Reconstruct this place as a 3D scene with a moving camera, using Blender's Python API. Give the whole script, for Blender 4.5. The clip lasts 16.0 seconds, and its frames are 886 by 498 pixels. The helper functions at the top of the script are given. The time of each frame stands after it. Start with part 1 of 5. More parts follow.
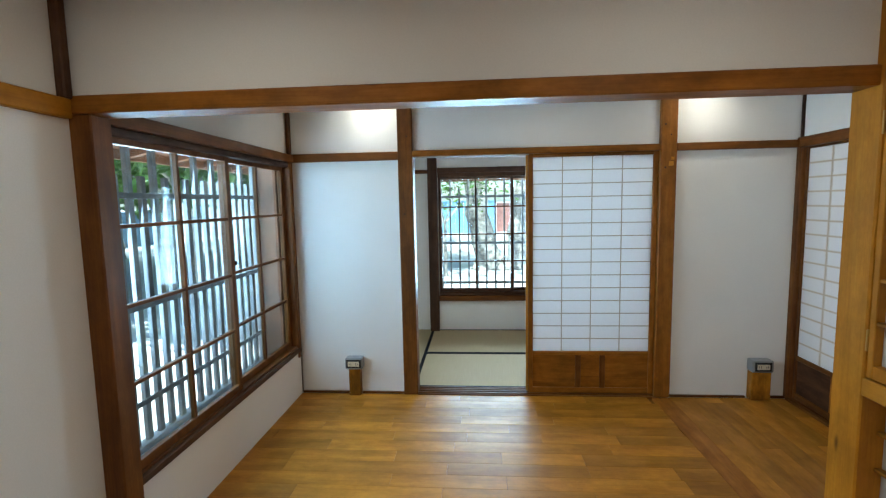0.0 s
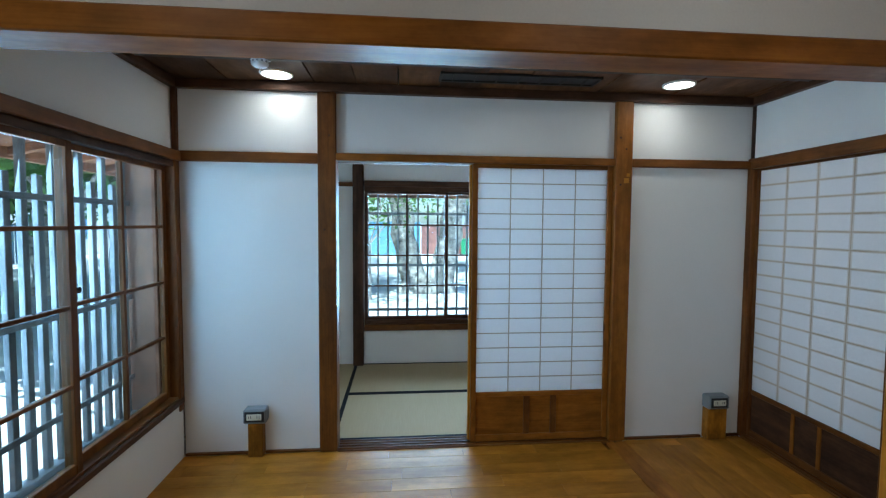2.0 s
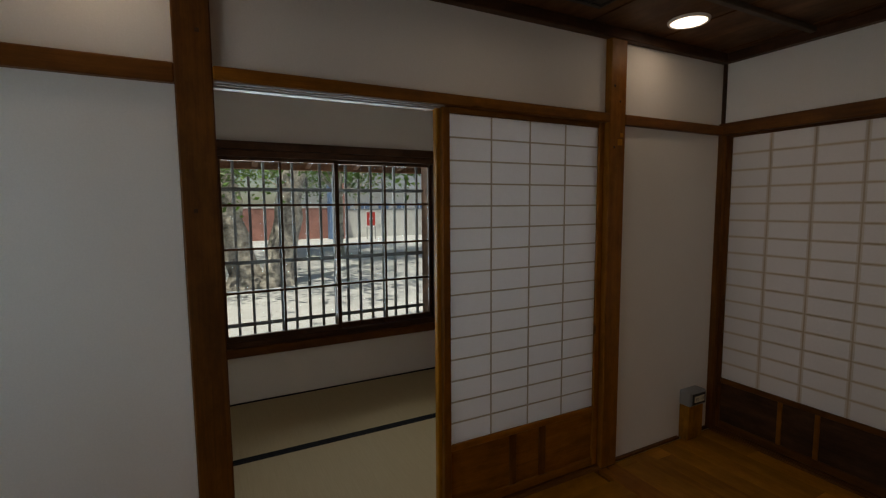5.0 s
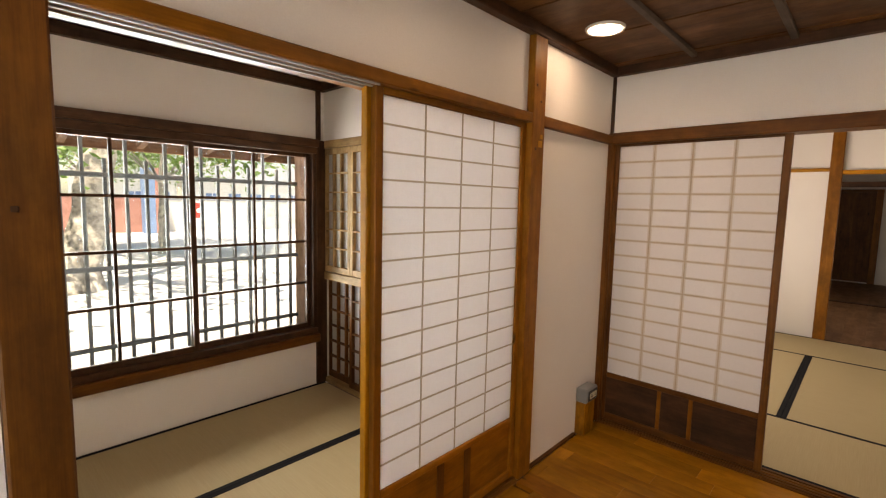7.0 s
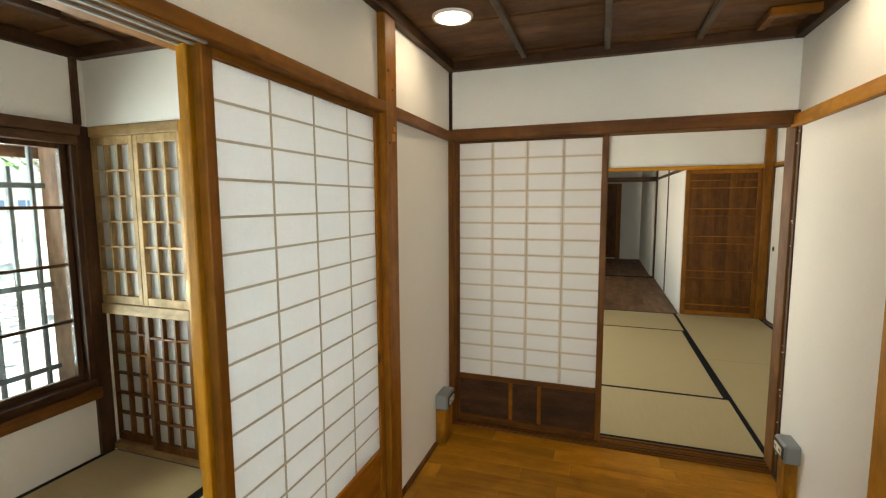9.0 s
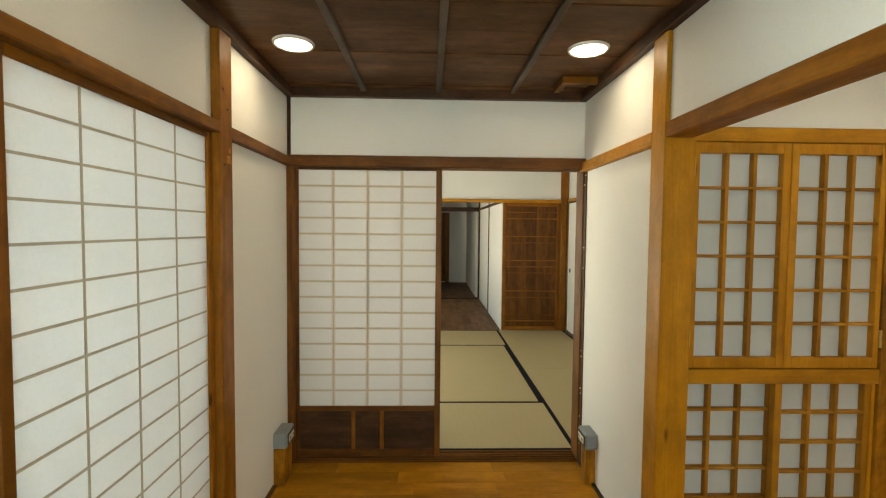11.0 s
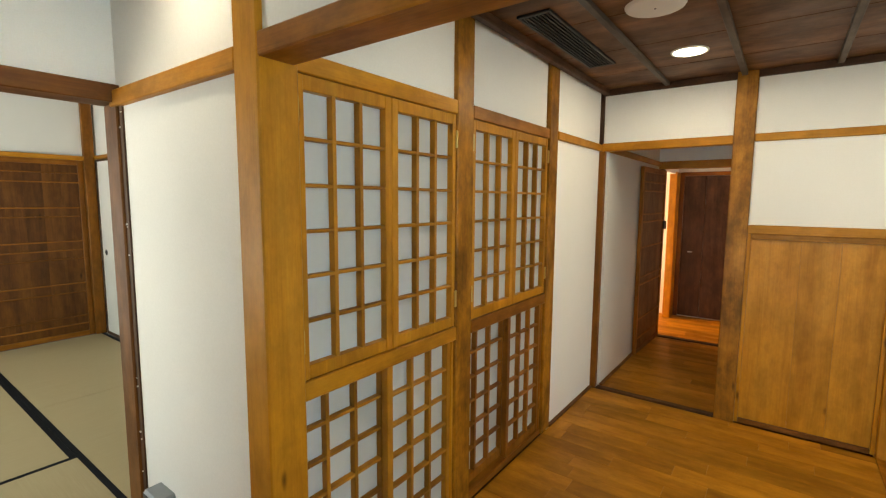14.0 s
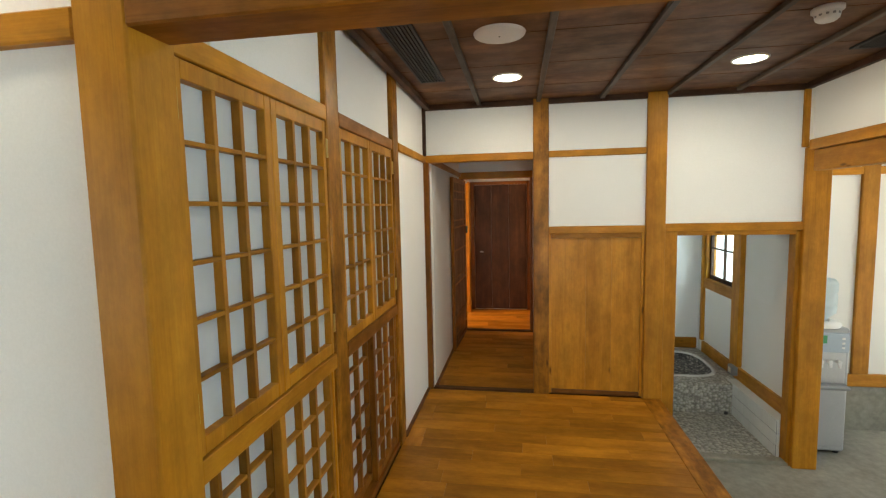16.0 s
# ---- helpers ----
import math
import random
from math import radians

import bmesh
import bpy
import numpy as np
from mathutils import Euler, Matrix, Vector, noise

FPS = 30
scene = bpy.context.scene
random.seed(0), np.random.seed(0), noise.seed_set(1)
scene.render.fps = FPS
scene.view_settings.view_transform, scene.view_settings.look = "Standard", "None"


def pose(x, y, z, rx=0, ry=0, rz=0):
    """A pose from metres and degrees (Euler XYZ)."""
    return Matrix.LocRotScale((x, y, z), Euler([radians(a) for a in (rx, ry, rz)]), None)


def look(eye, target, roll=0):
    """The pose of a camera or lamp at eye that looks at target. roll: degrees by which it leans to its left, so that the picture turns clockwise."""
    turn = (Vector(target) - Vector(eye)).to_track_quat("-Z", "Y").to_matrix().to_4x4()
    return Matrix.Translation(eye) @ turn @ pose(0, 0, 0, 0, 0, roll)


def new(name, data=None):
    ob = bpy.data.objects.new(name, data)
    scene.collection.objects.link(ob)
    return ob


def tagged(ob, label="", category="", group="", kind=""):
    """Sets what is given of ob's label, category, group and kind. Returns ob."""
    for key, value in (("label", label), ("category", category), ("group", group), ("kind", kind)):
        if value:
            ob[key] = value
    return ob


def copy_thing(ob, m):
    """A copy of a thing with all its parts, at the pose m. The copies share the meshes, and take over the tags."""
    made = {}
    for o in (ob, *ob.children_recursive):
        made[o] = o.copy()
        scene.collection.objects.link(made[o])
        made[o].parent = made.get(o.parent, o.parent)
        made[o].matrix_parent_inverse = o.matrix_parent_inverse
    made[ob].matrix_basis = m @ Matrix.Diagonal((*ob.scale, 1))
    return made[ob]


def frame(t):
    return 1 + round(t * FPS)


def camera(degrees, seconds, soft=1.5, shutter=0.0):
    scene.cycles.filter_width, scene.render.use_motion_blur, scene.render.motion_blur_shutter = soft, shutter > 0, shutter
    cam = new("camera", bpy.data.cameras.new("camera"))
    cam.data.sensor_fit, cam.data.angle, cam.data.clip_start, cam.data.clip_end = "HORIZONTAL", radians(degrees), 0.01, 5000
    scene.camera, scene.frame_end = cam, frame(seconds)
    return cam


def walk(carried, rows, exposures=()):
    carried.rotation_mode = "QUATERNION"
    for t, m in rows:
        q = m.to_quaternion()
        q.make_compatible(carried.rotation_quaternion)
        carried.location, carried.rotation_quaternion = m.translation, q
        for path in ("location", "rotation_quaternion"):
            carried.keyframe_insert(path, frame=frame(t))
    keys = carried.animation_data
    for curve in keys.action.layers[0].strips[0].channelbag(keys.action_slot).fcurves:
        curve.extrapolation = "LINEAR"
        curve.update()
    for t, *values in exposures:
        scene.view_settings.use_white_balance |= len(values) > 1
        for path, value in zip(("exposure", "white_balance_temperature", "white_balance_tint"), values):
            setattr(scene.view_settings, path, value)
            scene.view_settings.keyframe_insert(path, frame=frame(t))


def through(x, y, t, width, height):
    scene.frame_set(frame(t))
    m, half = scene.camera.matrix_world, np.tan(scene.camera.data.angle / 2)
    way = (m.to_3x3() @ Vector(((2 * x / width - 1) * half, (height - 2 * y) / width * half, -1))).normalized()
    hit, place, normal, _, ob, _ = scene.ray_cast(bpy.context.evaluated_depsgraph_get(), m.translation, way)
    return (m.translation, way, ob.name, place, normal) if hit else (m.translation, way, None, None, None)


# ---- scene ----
cam = camera(87.9, 16.0, 1.25)
PATH = [
    (0, (-0.035, 0.009, 1.432), (-0.186, 1.993, 1.229), -1.1),
    (0.5, (-0.04, 0.026, 1.416), (-0.099, 2.019, 1.269), -0.4),
    (1, (-0.044, 0.135, 1.407), (0.002, 2.13, 1.278), -0.0),
    (1.5, (-0.064, 0.346, 1.422), (0.061, 2.338, 1.306), 0.1),
    (2, (-0.111, 0.531, 1.388), (0.072, 2.52, 1.279), 0.4),
    (2.5, (-0.221, 0.73, 1.391), (0.077, 2.703, 1.257), 0.4),
    (3, (-0.285, 0.938, 1.382), (0.113, 2.892, 1.23), -0.1),
    (3.2, (-0.289, 1.027, 1.378), (0.147, 2.974, 1.237), -0.5),
    (5.5, (-0.569, 1.765, 1.359), (0.467, 3.464, 1.157), 0.6),
    (6, (-0.564, 1.856, 1.364), (0.577, 3.485, 1.159), 1.6),
    (6.5, (-0.621, 2.021, 1.383), (0.657, 3.546, 1.185), 1.7),
    (7, (-0.644, 2.113, 1.382), (0.812, 3.469, 1.178), 1.3),
    (7.5, (-0.57, 2.197, 1.374), (1.037, 3.368, 1.157), 1.0),
    (8, (-0.486, 2.274, 1.375), (1.244, 3.255, 1.161), 0.3),
    (8.5, (-0.469, 2.332, 1.384), (1.341, 3.154, 1.17), 0.0),
    (9, (-0.521, 2.462, 1.395), (1.361, 3.106, 1.19), -0.3),
    (9.5, (-0.575, 2.508, 1.41), (1.373, 2.924, 1.226), -0.9),
    (9.7, (-0.579, 2.519, 1.412), (1.39, 2.827, 1.241), -0.8),
    (11.8, (-0.564, 2.423, 1.386), (1.411, 2.125, 1.282), 0.7),
    (12, (-0.534, 2.382, 1.381), (1.422, 1.982, 1.261), 0.6),
    (12.5, (-0.368, 2.285, 1.368), (1.495, 1.573, 1.218), 0.7),
    (13, (-0.223, 2.221, 1.386), (1.466, 1.163, 1.214), 0.6),
    (13.5, (-0.071, 2.239, 1.395), (1.355, 0.849, 1.207), 1.0),
    (14, (0.071, 2.288, 1.396), (1.256, 0.691, 1.184), 0.4),
    (14.5, (0.19, 2.26, 1.382), (1.167, 0.53, 1.151), 0.0),
    (15, (0.298, 2.223, 1.398), (1.059, 0.386, 1.183), -0.6),
    (15.5, (0.356, 2.251, 1.4), (0.915, 0.34, 1.211), -1.1),
    (16, (0.462, 2.364, 1.415), (0.789, 0.399, 1.234), -1.2),
]

# ---- world, sun, large lights ----
EXPO = [(0.0, 1.8, 6450, 6), (0.7, 1.73, 6200, 6), (1.5, 1.62, 5950, 5), (2.0, 1.32, 5700, 4), (2.5, 0.7, 5350, 3), (3.2, 0.46, 5350, 3), (5.3, -0.52, 10500, 28), (5.5, -0.44, 11200, 31), (6.0, -0.04, 13400, 40),
        (6.5, 1.34, 15500, 40), (7.0, 1.6, 12000, 32), (7.5, 1.64, 9200, 21), (8.0, 1.8, 9100, 17), (9.5, 1.83, 9900, 8), (12.0, 1.85, 10000, 5), (13.0, 1.92, 9400, 6), (13.5, 2.1, 9000, 6), (14.0, 2.13, 8300, 5), (14.5, 2.1, 8000, 5), (16.0, 2.02, 7500, 5)]
walk(cam, [(t, look(eye, target, roll)) for t, eye, target, roll in PATH], EXPO)

world = bpy.data.worlds.new("World")
scene.world = world
world.use_nodes = True
wn = world.node_tree
for n in list(wn.nodes):
    wn.nodes.remove(n)
sky = wn.nodes.new("ShaderNodeTexSky")
sky.sky_type, sky.sun_disc = 'NISHITA', False
SUN_EL, SUN_ROT = 68.0, 215.0
sky.sun_elevation, sky.sun_rotation = radians(SUN_EL), radians(SUN_ROT)
bgn = wn.nodes.new("ShaderNodeBackground")
bgn.inputs[1].default_value = 0.1
won = wn.nodes.new("ShaderNodeOutputWorld")
wn.links.new(sky.outputs[0], bgn.inputs[0])
wn.links.new(bgn.outputs[0], won.inputs[0])


def lamp(name, kind, m, energy, colour=(1, 1, 1), **kw):
    d = bpy.data.lights.new(name, kind)
    d.energy, d.color = energy, colour
    for k, v in kw.items():
        if k == "size":
            d.size = v
        if k == "size_y":
            d.shape, d.size_y = 'RECTANGLE', v
        if k == "angle":
            d.angle = v
        if k == "disk":
            d.shape, d.size = 'DISK', v
        if k == "spread":
            d.spread = v
    ob = new(name, d)
    ob.matrix_world = m
    return ob


sdir = Vector((math.sin(radians(SUN_ROT)) * math.cos(radians(SUN_EL)), math.cos(radians(SUN_ROT)) * math.cos(radians(SUN_EL)), math.sin(radians(SUN_EL))))
lamp("sun", 'SUN', look(tuple(sdir * 20), (0, 0, 0)), 5.0, (1, 0.95, 0.88), angle=radians(0.5))
# sky light in the window openings
lamp("sky_west", 'AREA', look((-1.72, 2.47, 1.2), (0, 2.6, 0.9)), 21, (0.56, 0.78, 1.0), size=1.5, size_y=1.0)
lamp("sky_north", 'AREA', look((0.32, 5.32, 1.1), (0.32, 3, 1.6)), 27, (0.68, 0.85, 1.0), size=1.5, size_y=1.2, spread=radians(125))
# The next three stand in openings out of sight, assumed from the rooms' brightness.
lamp("sky_tatami_room", 'AREA', look((3.9, 3.4, 1.2), (3.9, 1.5, 1.3)), 12.5, (0.72, 0.87, 1.0), size=2.6, size_y=1.6)
lamp("sky_far_hall", 'AREA', look((7.2, 3.4, 1.2), (7.2, 1.5, 0.6)), 4.0, (0.68, 0.84, 1.0), size=1.6, size_y=1.4)
lamp("sky_entrance", 'AREA', look((-3.9, -0.6, 0.9), (-1.5, -1.0, 0.4)), 3.2, (0.76, 0.89, 1.0), size=1.4, size_y=2.0)
lamp("sky_washroom", 'AREA', look((-1.75, -2.45, 0.85), (-0.9, -2.3, 0.3)), 2.3, (0.8, 0.9, 1.0), size=0.5, size_y=0.5)
# Added orange lamp in an unseen opening, imitating light bounced off amber wood.
lamp("orange_fill_vestibule", 'AREA', look((2.28, -3.45, 1.2), (1.1, -3.6, 0.5)), 11, (1.0, 0.6, 0.38), size=0.9, size_y=1.2)


# ---- materials ----
def nodes(name):
    m = bpy.data.materials.new(name)
    m.use_nodes = True
    t = m.node_tree
    b = t.nodes["Principled BSDF"]
    return m, t, b


def N(t, kind, **inputs):
    n = t.nodes.new(kind)
    for k, v in inputs.items():
        n.inputs[k.replace("_", " ")].default_value = v
    return n


def ramp(t, fac, stops):
    r = t.nodes.new("ShaderNodeValToRGB")
    els = r.color_ramp.elements
    while len(els) < len(stops):
        els.new(0.5)
    for e, (p, c) in zip(els, stops):
        e.position, e.color = p, (*c, 1)
    t.links.new(fac, r.inputs[0])
    return r


def coords(t, scale, spread=7.0):
    """Object coordinates, shifted by each object's random number."""
    tc = t.nodes.new("ShaderNodeTexCoord")
    oi = t.nodes.new("ShaderNodeObjectInfo")
    ml = t.nodes.new("ShaderNodeMath")
    ml.operation = 'MULTIPLY'
    ml.inputs[1].default_value = spread
    t.links.new(oi.outputs["Random"], ml.inputs[0])
    mp = t.nodes.new("ShaderNodeMapping")
    mp.inputs["Scale"].default_value = scale
    t.links.new(tc.outputs["Object"], mp.inputs["Vector"])
    t.links.new(ml.outputs[0], mp.inputs["Location"])
    return mp.outputs[0], oi


def bump(t, b, h, strength, dist=0.002):
    bn = N(t, "ShaderNodeBump", Strength=strength, Distance=dist)
    t.links.new(h, bn.inputs["Height"])
    t.links.new(bn.outputs[0], b.inputs["Normal"])


def wood(name, dark, mid, light, rough=0.45, vary=0.35, grain=1.0, coat=0.0, islands=False, knots=0.0, spec=0.22, blotch=1.0, lines=0.2):
    """Three materials, with the grain along x, y and z."""
    out = []
    for ax in range(3):
        m, t, b = nodes(name + "_" + "xyz"[ax])

        def field(across, along, detail, roughness, distort=0.0):
            s = [across] * 3
            s[ax] = along
            v, oi = coords(t, s)
            n = N(t, "ShaderNodeTexNoise", Scale=1.0, Detail=detail, Roughness=roughness, Distortion=distort)
            t.links.new(v, n.inputs["Vector"])
            return n.outputs[0], oi

        def times(col, fac, lo, hi, to_lo, to_hi):
            mr = N(t, "ShaderNodeMapRange")
            mr.interpolation_type = 'SMOOTHSTEP'
            mr.inputs["From Min"].default_value, mr.inputs["From Max"].default_value = lo, hi
            mr.inputs["To Min"].default_value, mr.inputs["To Max"].default_value = to_lo, to_hi
            t.links.new(fac, mr.inputs[0])
            if col is None:
                return mr.outputs[0]
            mu = t.nodes.new("ShaderNodeMath")
            mu.operation = 'MULTIPLY'
            t.links.new(col, mu.inputs[0])
            t.links.new(mr.outputs[0], mu.inputs[1])
            return mu.outputs[0]

        broad, oi = field(15.0 * grain, 1.1, 5.0, 0.6, 0.6)
        fine, _ = field(170.0, 5.0, 3.0, 0.7)
        streak, _ = field(55.0 * grain, 0.9, 4.0, 0.6, 0.8)
        stain, _ = field(5.5, 3.0, 5.0, 0.68)
        wear, _ = field(19.0, 12.0, 4.0, 0.7)
        mix = t.nodes.new("ShaderNodeMix")
        mix.inputs[0].default_value = 0.3
        t.links.new(broad, mix.inputs[2])
        t.links.new(fine, mix.inputs[3])
        r = ramp(t, mix.outputs[0], [(0.26, dark), (0.5, mid), (0.74, light)])
        # growth lines, stains at two scales, and a tone of its own for each piece
        val = times(None, streak, 0.58, 0.76, 1.0, 1 - lines)
        val = times(val, stain, 0.32, 0.66, 1 - 0.38 * blotch, 1 + 0.16 * blotch)
        val = times(val, wear, 0.3, 0.7, 1 - 0.16 * blotch, 1 + 0.12 * blotch)
        mo = N(t, "ShaderNodeMapRange")
        mo.inputs["To Min"].default_value, mo.inputs["To Max"].default_value = 1 - vary, 1 + vary * 0.6
        geo = t.nodes.new("ShaderNodeNewGeometry")
        t.links.new(geo.outputs["Random Per Island"] if islands else oi.outputs["Random"], mo.inputs[0])
        mu = t.nodes.new("ShaderNodeMath")
        mu.operation = 'MULTIPLY'
        t.links.new(val, mu.inputs[0])
        t.links.new(mo.outputs[0], mu.inputs[1])
        hs = t.nodes.new("ShaderNodeHueSaturation")
        tone = r.outputs[0]
        if knots:
            s4 = [7.0] * 3
            s4[ax] = 2.2
            v4, _ = coords(t, s4)
            vo = N(t, "ShaderNodeTexVoronoi", Scale=1.0)
            t.links.new(v4, vo.inputs["Vector"])
            kr = ramp(t, vo.outputs["Distance"], [(0.035, (0.18, 0.14, 0.12)), (0.085, (1, 1, 1))])
            km = t.nodes.new("ShaderNodeMix")
            km.data_type, km.blend_type = 'RGBA', 'MULTIPLY'
            km.inputs[0].default_value = knots
            t.links.new(tone, km.inputs[6])
            t.links.new(kr.outputs[0], km.inputs[7])
            tone = km.outputs[2]
        t.links.new(tone, hs.inputs["Color"])
        t.links.new(mu.outputs[0], hs.inputs["Value"])
        t.links.new(hs.outputs[0], b.inputs["Base Color"])
        t.links.new(times(None, stain, 0.3, 0.7, rough + 0.1, rough - 0.06), b.inputs["Roughness"])
        b.inputs["Specular IOR Level"].default_value = spec
        b.inputs["Coat Weight"].default_value = coat
        b.inputs["Coat Roughness"].default_value = 0.25
        bump(t, b, mix.outputs[0], 0.3, 0.001)
        out.append(m)
    return out


def plain(name, colour, rough=0.5, metal=0.0, var=0.08, scale=30.0, bmp=0.1, coarse=3.0, spec=0.5):
    m, t, b = nodes(name)
    v, _ = coords(t, (1, 1, 1))
    a = N(t, "ShaderNodeTexNoise", Scale=scale, Detail=4.0, Roughness=0.6)
    c = N(t, "ShaderNodeTexNoise", Scale=coarse, Detail=3.0, Roughness=0.55)
    for n in (a, c):
        t.links.new(v, n.inputs["Vector"])
    mix = t.nodes.new("ShaderNodeMix")
    mix.inputs[0].default_value = 0.5
    t.links.new(a.outputs[0], mix.inputs[2])
    t.links.new(c.outputs[0], mix.inputs[3])
    lo = tuple(x * (1 - var) for x in colour)
    hi = tuple(min(1, x * (1 + var)) for x in colour)
    r = ramp(t, mix.outputs[0], [(0.35, lo), (0.65, hi)])
    t.links.new(r.outputs[0], b.inputs["Base Color"])
    b.inputs["Roughness"].default_value, b.inputs["Metallic"].default_value = rough, metal
    b.inputs["Specular IOR Level"].default_value = spec
    if bmp:
        bump(t, b, a.outputs[0], bmp)
    return m


def paper_mat(name, colour, through=0.5):
    m, t, b = nodes(name)
    t.nodes.remove(b)
    o = t.nodes["Material Output"]
    v, _ = coords(t, (1, 1, 1))
    a = N(t, "ShaderNodeTexNoise", Scale=60.0, Detail=5.0, Roughness=0.75, Distortion=1.5)
    t.links.new(v, a.inputs["Vector"])
    r = ramp(t, a.outputs[0], [(0.3, tuple(c * 0.95 for c in colour)), (0.7, colour)])
    d = t.nodes.new("ShaderNodeBsdfDiffuse")
    tr = t.nodes.new("ShaderNodeBsdfTranslucent")
    mx = t.nodes.new("ShaderNodeMixShader")
    mx.inputs[0].default_value = through
    t.links.new(r.outputs[0], d.inputs[0])
    t.links.new(r.outputs[0], tr.inputs[0])
    t.links.new(d.outputs[0], mx.inputs[1])
    t.links.new(tr.outputs[0], mx.inputs[2])
    t.links.new(mx.outputs[0], o.inputs[0])
    return m


# Clear pane; the bluish tint stands in for the blue of the shade outdoors.
def glass_mat(name, tint=(0.8, 0.935, 1.0)):
    m, t, b = nodes(name)
    t.nodes.remove(b)
    o = t.nodes["Material Output"]
    tr = t.nodes.new("ShaderNodeBsdfTransparent")
    tr.inputs[0].default_value = (*tint, 1)
    g = t.nodes.new("ShaderNodeBsdfGlossy")
    g.inputs["Roughness"].default_value = 0.03
    lw = t.nodes.new("ShaderNodeLayerWeight")
    pw = t.nodes.new("ShaderNodeMath")
    pw.operation = 'POWER'
    pw.inputs[1].default_value = 4.0
    t.links.new(lw.outputs["Facing"], pw.inputs[0])
    f = N(t, "ShaderNodeMapRange")
    f.inputs["To Min"].default_value, f.inputs["To Max"].default_value = 0.02, 0.6
    t.links.new(pw.outputs[0], f.inputs[0])
    mx = t.nodes.new("ShaderNodeMixShader")
    t.links.new(f.outputs[0], mx.inputs[0])
    t.links.new(tr.outputs[0], mx.inputs[1])
    t.links.new(g.outputs[0], mx.inputs[2])
    t.links.new(mx.outputs[0], o.inputs[0])
    return m


def glow_mat(name, colour, strength):
    m, t, b = nodes(name)
    b.inputs["Base Color"].default_value = (*colour, 1)
    b.inputs["Emission Color"].default_value = (*colour, 1)
    b.inputs["Emission Strength"].default_value = strength
    return m


def tatami_mat_material():
    out = []
    for ax in range(2):
        m, t, b = nodes("tatami_" + "xy"[ax])
        tc = t.nodes.new("ShaderNodeTexCoord")
        sep = t.nodes.new("ShaderNodeSeparateXYZ")
        t.links.new(tc.outputs["Object"], sep.inputs[0])
        w = t.nodes.new("ShaderNodeMath")
        w.operation = 'SINE'
        k = t.nodes.new("ShaderNodeMath")
        k.operation = 'MULTIPLY'
        k.inputs[1].default_value = 900.0
        t.links.new(sep.outputs[ax], k.inputs[0])
        t.links.new(k.outputs[0], w.inputs[0])
        s = [6.0, 6.0, 6.0]
        s[1 - ax] = 330.0
        v, _ = coords(t, s)
        n = N(t, "ShaderNodeTexNoise", Scale=1.0, Detail=4.0, Roughness=0.65)
        t.links.new(v, n.inputs["Vector"])
        r = ramp(t, n.outputs[0], [(0.25, (0.4, 0.315, 0.175)), (0.5, (0.43, 0.34, 0.195)), (0.75, (0.46, 0.37, 0.22))])
        t.links.new(r.outputs[0], b.inputs["Base Color"])
        b.inputs["Roughness"].default_value = 0.7
        b.inputs["Specular IOR Level"].default_value = 0.2
        bump(t, b, w.outputs[0], 0.1, 0.0006)
        out.append(m)
    return out


AMBER = wood("amber_wood", (0.35, 0.124, 0.0095), (0.49, 0.2, 0.0165), (0.575, 0.263, 0.03), 0.42, 0.16, knots=0.8, blotch=0.6)
BROWN = wood("brown_wood", (0.068, 0.0215, 0.005), (0.148, 0.05, 0.0095), (0.236, 0.09, 0.017), 0.45, 0.25, knots=0.75, blotch=0.75)
MOTTLED = wood("mottled_amber_wood", (0.2, 0.068, 0.006), (0.35, 0.135, 0.012), (0.46, 0.2, 0.023), 0.42, 0.15, knots=0.9, blotch=1.4)
# Darker copy of the amber wood, for latticework that stands in shade.
GRIDW = wood("shaded_lattice_wood", (0.24, 0.085, 0.008), (0.36, 0.145, 0.013), (0.44, 0.195, 0.022), 0.45, 0.2, blotch=0.6)
HONEY = wood("honey_wood", (0.165, 0.051, 0.005), (0.28, 0.097, 0.011), (0.37, 0.147, 0.021), 0.42, 0.2, knots=0.8, blotch=0.75)
DARKW = wood("dark_wood", (0.035, 0.016, 0.008), (0.075, 0.032, 0.015), (0.12, 0.055, 0.026), 0.5, 0.25)
CEILW = wood("ceiling_wood", (0.05, 0.02, 0.007), (0.115, 0.047, 0.015), (0.2, 0.085, 0.028), 0.5, 0.55, 0.6, islands=True, blotch=0.8)
BATTEN = wood("batten_wood", (0.07, 0.052, 0.04), (0.105, 0.08, 0.062), (0.15, 0.115, 0.09), 0.5, 0.2, blotch=0.5)
CEILA = wood("ceiling_wood_warm", (0.08, 0.03, 0.008), (0.15, 0.058, 0.015), (0.225, 0.09, 0.026), 0.45, 0.3, 0.6, islands=True)
FLOORW = wood("floor_wood", (0.32, 0.115, 0.01), (0.45, 0.183, 0.018), (0.53, 0.237, 0.029), 0.38, 0.22, 0.8, 0.0, spec=0.22, blotch=0.6, lines=0.1)
DULLW = wood("dull_brown_wood", (0.13, 0.06, 0.026), (0.19, 0.092, 0.042), (0.25, 0.128, 0.062), 0.5, 0.15, blotch=0.4)
PALEW = wood("pale_wood", (0.3, 0.17, 0.065), (0.44, 0.27, 0.12), (0.56, 0.37, 0.18), 0.5, 0.15)
# Weathered grey, lightened to imitate the window glare over the bars.
GREYW = wood("weathered_wood", (0.22, 0.2, 0.19), (0.33, 0.31, 0.3), (0.42, 0.4, 0.39), 0.7, 0.25)
REDW = wood("painted_red_wood", (0.26, 0.11, 0.06), (0.35, 0.16, 0.09), (0.42, 0.2, 0.12), 0.6, 0.1)
TATAMI = tatami_mat_material()
